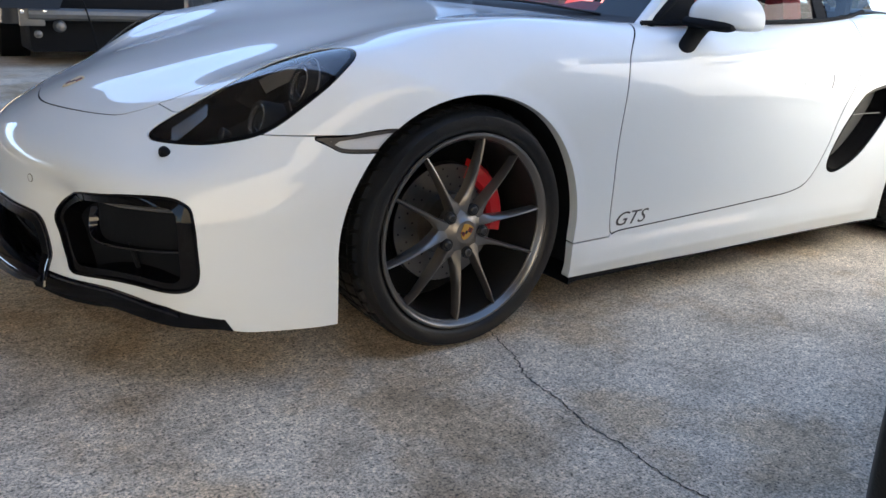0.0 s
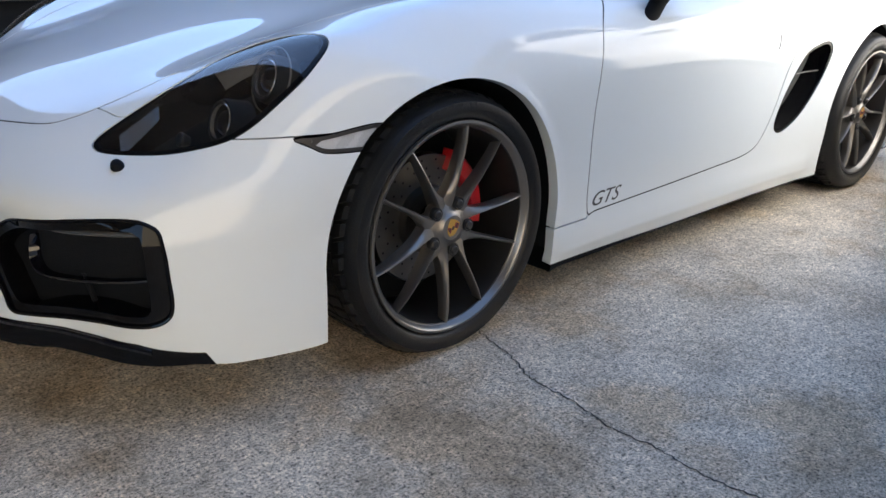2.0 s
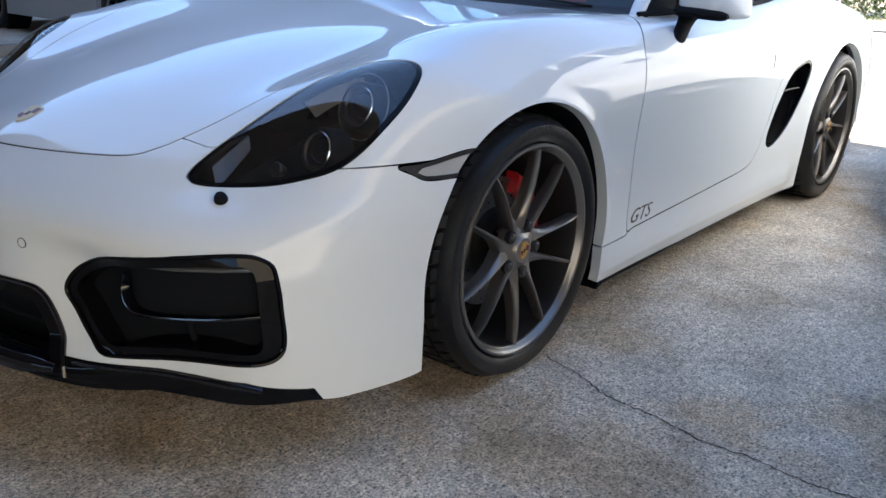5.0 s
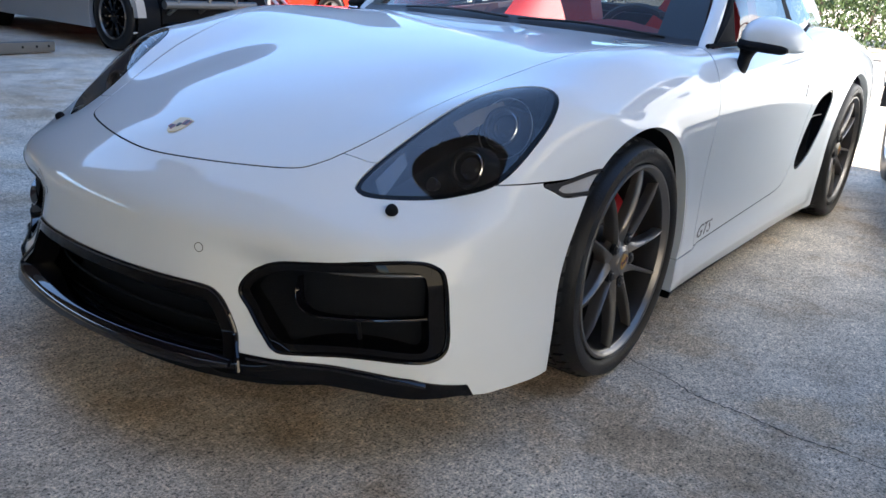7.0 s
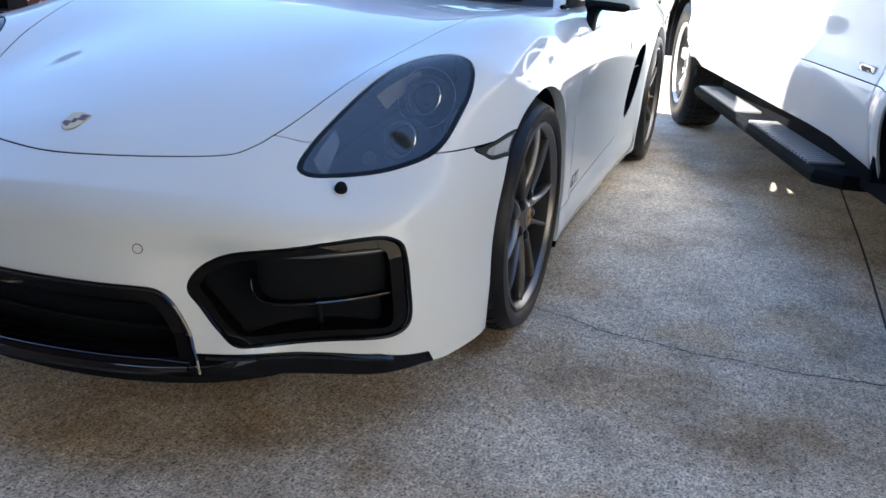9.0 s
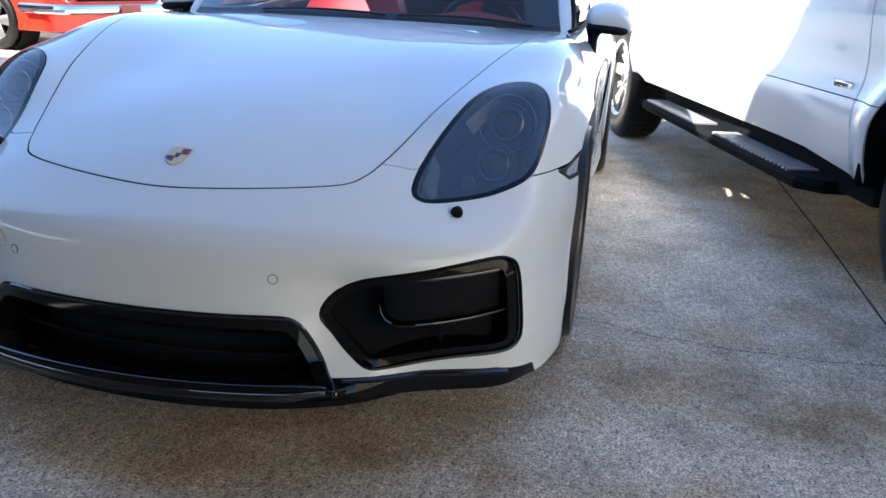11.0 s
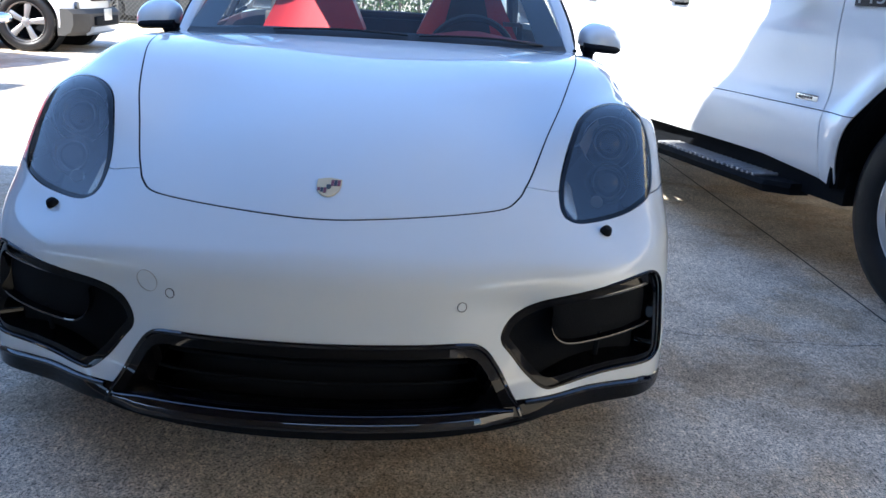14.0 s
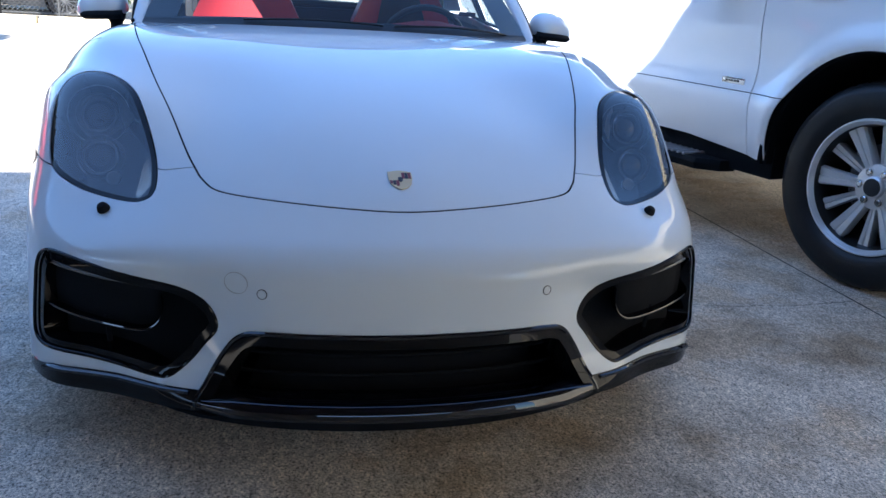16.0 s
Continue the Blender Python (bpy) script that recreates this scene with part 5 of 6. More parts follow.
for name, fs, lab in (("front_door", front_door, "white front door"), ("rear_door", rear_door, "white rear door"), ("bed_side", bed, "white cargo bed side"), ("fender", fender, "white front fender")):
    low, _, up = tp.cut(fs, flat(lambda s, z: z - 0.688), 0.004)
    for fs in islands(up):
        ob = tp.piece(name, fs, TRUCK_WHITE, truck, lab, 0.01)
    for fs in islands(low):
        tp.piece("lower_panel", fs, TRUCK_WHITE, ob, "white lower panel", 0.01)
tp.piece("bumper", front_bumper, TRUCK_WHITE, truck, "white front bumper end", 0.05, 0.012)
secs = []
for k in range(33):
    a = math.pi * (-0.02 + 0.66 * k / 32)
    secs.append([(r * math.cos(a) * 0.98, y, 0.43 + r * math.sin(a)) for r, y in ((0.490, -0.002), (0.500, 0.004), (0.500, -0.02), (0.480, -0.03), (0.478, -0.20), (0.49, -0.20))])
for cx in (0.09, 3.76):
    ob = part("wheel_arch_liner", loft(secs), DARK, truck, "black wheel arch liner")
    ob.location = (cx, 0.032 * cx, 0)
    part("wheel_well", loft([[(cx + 0.48 * math.cos(math.pi * k / 16), y, 0.43 + 0.48 * math.sin(math.pi * k / 16)) for k in range(17)] for y in (-0.17, -0.45)], False), DARK, truck, "dark wheel well")
    part("well_back", box((0.94, 0.02, 0.55), (cx, -0.45, 0.68)), DARK, truck, "dark wheel well")
# cab, windows, roof, bed and far side
part("far_side", box((5.5, 0.05, 0.85), (2.05, -1.95, 0.83), 0.02), TRUCK_WHITE, truck, "white far side")
part("chassis", box((5.4, 1.3, 0.18), (1.9, -1.0, 0.46), 0.03), DARK, truck, "black chassis")
secs = []
for x, z0, z1, in_ in ((0.62, 1.20, 1.22, 0.02), (1.10, 1.20, 1.62, 0.10), (1.45, 1.20, 1.85, 0.16), (2.2, 1.20, 1.90, 0.17), (2.85, 1.20, 1.84, 0.15), (2.98, 1.20, 1.25, 0.04)):
    secs.append([(x, -0.03, z0), (x, -0.03 - in_ * 0.55, z0 + (z1 - z0) * 0.6), (x, -0.06 - in_, z1), (x, -0.30 - in_, z1 + 0.04), (x, -1.65 + in_, z1 + 0.04), (x, -1.90 + in_, z1), (x, -1.93, z0)])
part("cab", loft(secs), TRUCK_WHITE, truck, "white cab top")
part("cab_window", loft([[(1.18, -0.045, 1.24), (1.92, -0.045, 1.24)], [(1.40, -0.115, 1.60), (1.92, -0.115, 1.62)], [(1.55, -0.175, 1.80), (1.92, -0.175, 1.80)]], False), GLOSS_BLACK, truck, "dark cab window")
part("cab_window", loft([[(2.03, -0.045, 1.24), (2.80, -0.045, 1.24)], [(2.03, -0.115, 1.62), (2.75, -0.115, 1.60)], [(2.03, -0.175, 1.80), (2.68, -0.175, 1.80)]], False), GLOSS_BLACK, truck, "dark cab window")
part("hood", loft([[(x, y, z - 0.10 * (abs(y + 1.0) / 0.95) ** 6) for y in np.linspace(-0.05, -1.95, 13)] for x, z in ((-0.80, 1.13), (-0.6, 1.22), (0.0, 1.27), (0.7, 1.30))], False), TRUCK_WHITE, truck, "white hood")
part("cab_floor", box((2.5, 1.86, 0.05), (1.85, -0.97, 0.50), 0.01), DARK, truck, "black cab floor")
part("bed_floor", box((1.85, 1.94, 0.4), (3.93, -0.95, 0.75), 0.02), DARK, truck, "dark bed floor")
part("tailgate", box((0.06, 1.9, 0.62), (4.80, -1.0, 0.90), 0.02), TRUCK_WHITE, truck, "white tailgate")
part("front_grille", box((0.05, 1.3, 0.40), (-0.83, -1.0, 0.95), 0.02), CHROME, truck, "chrome front grille")

part("rocker", box((2.5, 0.10, 0.15), (1.80, -0.11, 0.40), 0.02), DARK, truck, "black rocker under the doors")
# running board
secs = [[(x, y0 + 0.022 * (x - 0.7), z0) for y0, z0 in ((0.062, 0.366), (0.075, 0.345), (0.066, 0.315), (-0.10, 0.312), (-0.10, 0.362))] for x in (0.80, 0.88, 2.92, 3.04)]
secs[0] = [(x, -0.10 + (y + 0.10) * 0.55, z) for x, y, z in secs[0]]
secs[-1] = [(x, -0.08 + (y + 0.08) * 0.6, z) for x, y, z in secs[-1]]
board = part("running_board", loft(secs), DARK, truck, "black running board with ribbed step pads", smooth=False)
for x0 in (0.97, 2.05):
    for k in range(22):
        b = part("step_rib", box((0.018, 0.13, 0.014), (x0 + 0.038 * k, -0.002 + 0.022 * (x0 + 0.038 * k - 0.7), 0.369), 0.003, 1), STEP_GREY, board)
for x in (0.95, 1.9, 2.7):
    part("board_bracket", sweep([(x, -0.05, 0.325), (x, -0.20, 0.335), (x, -0.35, 0.38)], 0.012, 6), DARK, board, "black bracket")


def fan_spokes(face):
    def build(w, r, W, mat):
        for k in range(6):
            base = 2 * math.pi * k / 6 + math.pi / 2
            for s, mt, wd in ((0.0, TRUCK_RIM, 1.0), (0.5, ALLOY, 0.66)):
                secs = []
                for t in np.linspace(0, 1, 6):
                    rad, ang = 0.055 + (r - 0.015 - 0.055) * t, base + s * math.pi / 3
                    half = wd * (0.017 + 0.024 * t)
                    dep = face + 0.012 - 0.022 * t + (0.018 if s else 0)
                    c, n = Vector((math.cos(ang), 0, math.sin(ang))), Vector((-math.sin(ang), 0, math.cos(ang)))
                    secs.append([c * rad + n * a * half + Vector((0, dep + d, 0)) for a, d in ((-1, 0.012), (-0.8, 0.0), (-0.12, 0.001), (0, 0.006), (0.12, 0.001), (0.8, 0.0), (1, 0.012), (0.8, 0.05), (-0.8, 0.05))])
                part("spoke", loft(secs), mt, w)
        part("rim_lip", lathe([(r - 0.016, -W * 0.90), (r - 0.008, -W * 0.99), (r + 0.004, -W * 1.0), (r + 0.008, -W * 0.955)], 96), TRUCK_RIM, w, "bright rim lip")
        h = part("hub", lathe([(0.09, 0.03), (0.088, 0.012), (0.062, 0.006), (0.045, 0.004), (0.042, -0.010), (0.036, -0.014), (0.0005, -0.016)], 40), ALLOY, w, "bright alloy hub")
        h.location.y = face
        c = part("hub_cap", lathe([(0.036, 0.0), (0.034, -0.004), (0.0005, -0.006)], 30), LETTER_DARK, h, "dark oval hub cap")
        c.location.y = -0.013
    return build


tw = wheel_mesh("truck_wheel", 0.405, 0.26, 0.258, "bright six-spoke alloy truck wheel with tall tyre", -0.085, fan_spokes(-0.085), RIM_DARK, tread=44, lug=6, brake=True, nut=CHROME)
del tw["category"]
for x in (0.085, 3.76):
    o = copy_thing(tw, pose(x, -0.185 + 0.034 * x, 0.405, 0, 30 + 3 * x, 183 if x < 1 else 180))
    o.parent = truck
    o = copy_thing(tw, pose(x, -1.80, 0.405, 0, 5, 0))
    o.parent = truck
for o in (*tw.children_recursive, tw):
    bpy.data.objects.remove(o)

# badges, handles, mirror
def side_pose(s, z, off=0.002):
    p = truck_shape(np.array([s]), np.array([z]))[0]
    return Matrix.Translation((p[0], p[1] + off, p[2])) @ pose(0, 0, 0, 90, 0, 180)


b = part("model_badge", box((0.30, 0.058, 0.008), (0, 0, 0), 0.004), SATIN_BLACK, truck, "dark badge plate with bright characters")
b.matrix_basis = side_pose(0.465, 1.118, 0.009)
lettering("F150", 0.066, MARKER, Matrix.Translation((-0.135, -0.018, 0.006)), b, "bright_lettering", 0.0, 0.0015).scale = (1.5, 1, 1)
lettering("XL", 0.020, MARKER, Matrix.Translation((0.085, -0.028, 0.006)), b, "bright_lettering", 0.0, 0.001)
b = part("door_badge", box((0.135, 0.026, 0.006), (0, 0, 0), 0.006), CHROME, truck, "small bright door badge")
b.matrix_basis = side_pose(0.80, 0.727)
bars([0.016, 0.012, 0.016, 0.014, 0.016], 0.010, LETTER_DARK, Matrix.Translation((-0.048, 0.0, 0.0032)) @ pose(0, 0, 0, -90), b)
for s in (1.83, 2.80):
    h = part("door_handle", box((0.16, 0.05, 0.03), (0, 0, 0.02), 0.012, 3), GREY_METAL, truck, "grey door handle")
    h.matrix_basis = side_pose(s, 1.097, 0.0)
    part("handle_cup", box((0.12, 0.075, 0.012), (0.0, 0, 0.002), 0.005), DARK, h, "dark handle cup")
secs = [[(0.90 + dx, y, 1.26 + dz) for dx, dz in ((-0.08, -0.09), (0.06, -0.10), (0.07, 0.14), (-0.06, 0.16))] for y in (0.06, 0.12, 0.27, 0.30)]
mirror = part("door_mirror", loft(secs), SATIN_BLACK, truck, "black door mirror")
part("mirror_arm", sweep([(0.95, -0.06, 1.24), (0.92, 0.09, 1.25)], 0.03, 8), SATIN_BLACK, mirror, "black mirror arm")

# ---- ground and surroundings ----
bm = bmesh.new()
bmesh.ops.create_grid(bm, x_segments=200, y_segments=2, size=400)
for v in bm.verts:
    v.co.z = 0.72 * min(1, max(0, (v.co.x - 18) / 12))  # the drive rises beyond the yard
tagged(part("ground", bm, CONCRETE, smooth=False), "worn grey concrete yard with fine cracks", "concrete ground", kind="structure")


def strip(path, width, z=0.0015, wobble=0.0, seed=1):
    """A thin dark line lying on the ground."""
    rnd = random.Random(seed)
    bm, rows = bmesh.new(), []
    p = curve_points(path, False, 10)
    for i, q in enumerate(p):
        d = p[min(i + 1, len(p) - 1)] - p[max(i - 1, 0)]
        n = np.array([-d[1], d[0]]) / max(np.hypot(*d), 1e-9)
        q = q + n * rnd.uniform(-wobble, wobble)
        w = width * (rnd.uniform(0.5, 1.3) if wobble else 1) / 2
        rows.append((bm.verts.new((*(q + n * w), z)), bm.verts.new((*(q - n * w), z))))
    for a, b in zip(rows[:-1], rows[1:]):
        bm.faces.new((a[0], b[0], b[1], a[1]))
    bmesh.ops.recalc_face_normals(bm, faces=bm.faces)
    return bm


tagged(part("ground_joint", strip([(-3, -1.885), (0, -1.895), (1.3, -1.905), (2.3, -1.897), (6, -1.88)], 0.009), JOINT, smooth=False), "dark sawn joint in the concrete", "joint", kind="structure")
tagged(part("ground_crack", strip([(0.15, -0.70), (0.125, -0.86), (0.085, -1.0), (0.038, -1.11), (0.028, -1.24), (0.003, -1.36), (0.010, -1.48), (0.0, -1.60), (0.012, -1.70), (0.03, -1.88)], 0.0042, wobble=0.005), JOINT, smooth=False), "fine wandering crack in the concrete", "crack", kind="structure")
# the workshop behind the camera, whose roof shades the car, and the repair bays beside it
ROOF = 3.45
EDGE = 2.07 - 0.82 * (ROOF + 0.15)
SOUTH, NORTH = -5.5, 11.0
bm = box((13.0, NORTH - SOUTH, 0.15), (EDGE - 6.5, (NORTH + SOUTH) / 2, ROOF + 0.075))
tagged(part("canopy_roof", bm, ROOF_DARK, smooth=False), "flat dark roof over the workshop", "roof", kind="structure")
bm = bmesh.new()  # the back wall, with a long low window under the roof
for y0, y1, z0, z1 in ((-9.0, -4.5, 0, ROOF), (-4.5, 3.0, 0, 2.80), (-4.5, 3.0, 3.30, ROOF), (3.0, 14.0, 0, ROOF)):
    box((0.25, y1 - y0, z1 - z0), (EDGE - 12.8, (y0 + y1) / 2, (z0 + z1) / 2), bm=bm)
tagged(part("wall_back", bm, GARAGE, smooth=False), "pale workshop back wall with a long low window", "wall", kind="structure")
tagged(part("wall_north", box((11.0, 0.25, 3.0), (EDGE - 7.2, 14.1, 1.5)), GARAGE, smooth=False), "pale yard wall", "wall", kind="structure")
tagged(part("wall_south", box((9.4, 0.25, 7.0), (EDGE - 8.2, -11.2, 3.5)), STUCCO, smooth=False), "cream yard wall in the sun", "wall", kind="structure")
tagged(part("wall_opposite", box((34.0, 0.3, 7.0), (12.7, -11.2, 3.5)), STUCCO, smooth=False), "cream stucco wall across the yard", "wall", kind="structure")
# added roof and tall wall, coloured near black as shade to mirror in the hood
tagged(part("side_roof", box((5.3, 7.75, 0.25), (0.1, 10.43, 3.325)), GARAGE_SHADE, smooth=False), "unseen flat roof over the repair bays, coloured as in shade", "roof", kind="structure")
tagged(part("wall_side", box((20.0, 0.25, 7.2), (7.0, 14.7, 3.6)), GARAGE_SHADE, smooth=False), "tall wall behind the repair bays, coloured as in shade", "wall", kind="structure")


# ---- other vehicles in the yard ----
def yard_car(name, label, at, paint, top, roof, width, length, axles, wheel_r, glass_line, spokes, rim_mat, step=0.035, under=0.20, nose_round=0.22, category="car", bare=None):
    """A whole car from its side profile: nose at x = 0, tail at x = length. top and roof: (x, z) lines."""
    ob = thing(name, label, category, at)
    tx, tz = zip(*top)
    rx, rz = zip(*roof)
    zmax = max(rz) + 0.1
    xs, ys, zs = np.arange(-0.12, length + 0.15, step), np.arange(-30, 31) * (width / 2 + 0.12) / 30, np.arange(under - 0.1, zmax, step)
    ystep = ys[1] - ys[0]

    def value(x, y, z):
        y = np.abs(y)
        lower = soft_max(y - width / 2 + 0.10 * np.maximum(0, z - 0.55) ** 1.5 + 0.05 * np.maximum(0, 0.42 - z), (z - np.interp(x, tx, tz)) * 0.9, 0.12)
        lower = soft_max(lower, -x + nose_round * (y / (width / 2)) ** 3 + 0.25 * np.maximum(0, z - 0.6) ** 1.5, 0.10)
        lower = soft_max(lower, x - length + nose_round * (y / (width / 2)) ** 3, 0.10)
        upper = soft_max(y - width / 2 + 0.03 + 0.42 * np.maximum(0, z - 0.85), (z - np.interp(x, rx, rz)) * 0.7, 0.12)
        upper = np.maximum(upper, np.maximum(rx[0] - x, x - rx[-1]))
        return np.maximum(np.minimum(lower, upper), under - z)
    X, Y, Z = np.meshgrid(xs, ys * step / ystep, zs, indexing="ij")
    v = value(X, Y * ystep / step, Z)
    p, quads = lattice(v, (xs, ys * step / ystep, zs), step)
    p[:, 1] *= ystep / step

    def at_(q):
        return value(*q.T)

    def normal(q, e=0.01):
        g = np.stack([at_(q + d) - at_(q - d) for d in np.eye(3) * e], 1)
        return g / np.maximum(np.linalg.norm(g, axis=1, keepdims=True), 1e-9)
    sk = Skin(p, quads, normal)
    fs = sk.faces
    for ax in axles:
        _, _, fs = sk.cut(fs, lambda q: np.where(np.abs(q[:, 1]) > width * 0.3, np.hypot(q[:, 0] - ax, q[:, 2] - wheel_r) - wheel_r * 1.13, 1.0))
    _, _, fs = sk.cut(fs, lambda q: q[:, 2] - under - 0.01)
    if bare:
        _, _, fs = sk.cut(fs, lambda q: q[:, 0] - bare)
    line = curve_points(glass_line, True, 5)
    panes, _, fs = sk.cut(fs, lambda q: outline_value(q[:, [0, 2]], line))
    sk.piece("body", fs, paint, ob, "painted body", 0.05)
    sk.piece("windows", panes, GLOSS_BLACK, ob, "dark windows", 0.01, -0.008)
    part("underside", box((length * 0.9, width * 0.55, 0.12), (length / 2, 0, under + 0.06), 0.02), DARK, ob, "dark underside")
    w = wheel_mesh("wheel", wheel_r, 0.22, wheel_r * 0.66, "alloy wheel with black tyre", -0.09, spokes(-0.09), rim_mat, 36, 5, False)
    del w["category"]
    for ax in axles:
        for s in (-1, 1):
            o = copy_thing(w, pose(ax, s * (width / 2 - 0.13), wheel_r, 0, 17 * ax, 0 if s < 0 else 180))
            o.parent = ob
            part("wheel_well", lathe([(wheel_r * 1.14, s * (width / 2 - 0.32)), (wheel_r * 1.14, s * (width / 2 - 0.06)), ], 32), DARK, ob, "dark wheel well").location = (ax, 0, wheel_r)
            part("well_back", lathe([(0.001, s * (width / 2 - 0.31)), (wheel_r * 1.14, s * (width / 2 - 0.31))], 24), DARK, ob, "dark wheel well").location = (ax, 0, wheel_r)
    for o in (*w.children_recursive, w):
        bpy.data.objects.remove(o)
    return ob


def star_spokes(n, wide):
    def make(face):
        def build(w, r, W, mat):
            for k in range(n):
                a = 2 * math.pi * k / n + math.pi / 2
                c, m = Vector((math.cos(a), 0, math.sin(a))), Vector((-math.sin(a), 0, math.cos(a)))
                secs = [[c * (0.03 + (r - 0.04) * t) + m * s * wide * (0.8 + 0.5 * t) + Vector((0, face - 0.015 * math.sin(2.5 * t) + d, 0)) for s, d in ((-1, 0.01), (-0.6, 0), (0.6, 0), (1, 0.01), (0.8, 0.04), (-0.8, 0.04))] for t in (0, 0.35, 0.7, 1)]
                part("spoke", loft(secs), mat, w)
            part("hub", lathe([(0.07, 0.03), (0.065, 0.0), (0.04, -0.008), (0.0005, -0.012)], 24), mat, w, "hub").location.y = face
        return build
    return make


# white compact SUV, nose towards the sports car's side of the yard
SUV_AT = pose(9.9, 4.57, 0, 0, 0, 93)
suv = yard_car("compact_suv", "white compact sport utility car parked in the sun", SUV_AT, TRUCK_WHITE,
               [(-0.1, 0.75), (0.1, 0.88), (0.5, 0.98), (1.2, 1.05), (2.0, 1.08), (4.3, 1.08), (4.6, 1.0)], [(0.9, 0.5), (1.1, 1.0), (1.75, 1.55), (2.3, 1.68), (3.6, 1.66), (4.3, 1.4), (4.5, 0.9)],
               1.84, 4.55, (0.69, 3.45), 0.385, [(1.35, 1.10), (1.85, 1.52), (2.4, 1.60), (3.6, 1.58), (4.1, 1.36), (4.1, 1.12), (2.6, 1.10)], star_spokes(5, 0.035), YARD_ALLOY, under=0.32)
part("lower_cladding", loft([[(x, y, z) for x, z in ((0.04 + b, 0.23), (-0.05 + b, 0.28), (-0.09 + b, 0.38), (-0.09 + b, 0.52), (-0.02 + b, 0.58), (0.12 + b, 0.58), (0.12 + b, 0.23))] for y, b in ((-0.90, 0.16), (-0.80, 0.07), (-0.6, 0.03), (0, 0.0), (0.6, 0.03), (0.80, 0.07), (0.90, 0.16))]), CLADDING, suv, "grey lower bumper cladding")
for s in (-1, 1):
    part("headlamp", loft([[(x + d, s * y, z) for x, z in ((0.02, 0.70), (0.03, 0.86), (0.12, 0.90), (0.12, 0.70))] for y, d in ((0.45, 0.0), (0.70, 0.08), (0.88, 0.28))]), CHROME, suv, "clear headlamp")
    part("fog_lamp", lathe([(0.0005, -0.02), (0.05, -0.015), (0.055, 0.02)], 20, "x"), RIM_EDGE, suv, "round fog lamp").location = (-0.02 + 0.1, s * 0.68, 0.62)
part("number_plate", box((0.012, 0.32, 0.16), (-0.105, 0.0, 0.50), 0.003), ALLOY, suv, "pale number plate with plain bars")
part("grille", box((0.05, 0.7, 0.16), (-0.005, 0, 0.76), 0.02), DARK, suv, "dark grille")
part("lower_intake", box((0.04, 0.95, 0.12), (-0.085, 0, 0.42), 0.015), DARK, suv, "dark lower air intake")
part("skid_plate", loft([[(x, y, z) for x, z in ((0.02, 0.225), (-0.075, 0.275), (-0.095, 0.345), (-0.06, 0.35), (0.03, 0.26))] for y in (-0.55, 0.0, 0.55)]), SILVER_PAINT, suv, "pale skid plate")

# orange classic coupe
ORANGE_AT = pose(6.9, 5.05, 0, 0, 0, 80)
classic = yard_car("classic_coupe", "orange-red classic coupe with chrome bumper", ORANGE_AT, ORANGE_PAINT,
                   [(-0.1, 0.66), (0.05, 0.78), (0.5, 0.86), (1.5, 0.93), (3.4, 0.95), (4.5, 0.90), (4.65, 0.75)], [(1.2, 0.4), (1.45, 0.9), (2.0, 1.27), (2.8, 1.32), (3.5, 1.12), (4.0, 0.85)],
                   1.82, 4.6, (0.95, 3.65), 0.335, [(1.75, 0.97), (2.1, 1.2), (2.8, 1.25), (3.3, 1.1), (3.3, 0.98)], star_spokes(5, 0.05), YARD_ALLOY, under=0.24, nose_round=0.12)
part("bumper", sweep(curve_points([(0.45, -0.95, 0.50), (0.10, -0.93, 0.50), (-0.13, -0.75, 0.50), (-0.18, 0, 0.50), (-0.13, 0.75, 0.50), (0.10, 0.93, 0.50), (0.45, 0.95, 0.50)], False, 5), 0.055, 10), CHROME, classic, "chrome front bumper")
part("grille", box((0.06, 1.20, 0.16), (-0.02, 0, 0.66), 0.02), DARK, classic, "dark grille")
for s in (-1, 1):
    part("headlamp", lathe([(0.0005, -0.04), (0.07, -0.025), (0.095, 0.0), (0.10, 0.03)], 24, "x"), CHROME, classic, "round chrome headlamp").location = (-0.02, s * 0.72, 0.66)
part("plate_holder", box((0.02, 0.32, 0.14), (-0.24, 0, 0.48), 0.004), CREST_RED, classic, "small dark red plate")

# silver saloon in the repair bay
saloon = yard_car("saloon_car", "silver saloon with its front end taken off in the repair bay", pose(4.03, 5.39, 0, 0, 0, 90), SILVER_PAINT,
                  [(-0.1, 0.62), (0.1, 0.72), (0.6, 0.80), (1.4, 0.90), (3.6, 0.98), (4.5, 0.95), (4.8, 0.8)], [(1.1, 0.5), (1.35, 0.9), (2.1, 1.35), (2.8, 1.43), (3.6, 1.32), (4.4, 0.9)],
                  1.84, 4.8, (0.90, 3.75), 0.345, [(1.65, 0.95), (2.1, 1.25), (2.8, 1.34), (3.5, 1.24), (4.0, 1.02), (2.8, 0.97)], star_spokes(10, 0.014), GLOSS_BLACK, under=0.19, bare=0.53)
part("front_frame", box((0.30, 1.10, 0.34), (0.70, 0, 0.46), 0.03), DARK, saloon, "dark bare front frame")
part("arch_panel", loft([[(0.90 - r * math.cos(a), y, 0.345 + r * math.sin(a)) for r, y in ((0.39, 0.80), (0.40, 0.915), (0.45, 0.905), (0.44, 0.80))] for a in np.linspace(0.05, 1.25, 12)]), GARAGE, saloon, "pale bare arch panel")
part("crash_beam", sweep([(0.44, y, 0.50) for y in (-0.60, -0.2, 0.2, 0.60)], 0.045, 10), GREY_METAL, saloon, "bare steel crash beam")
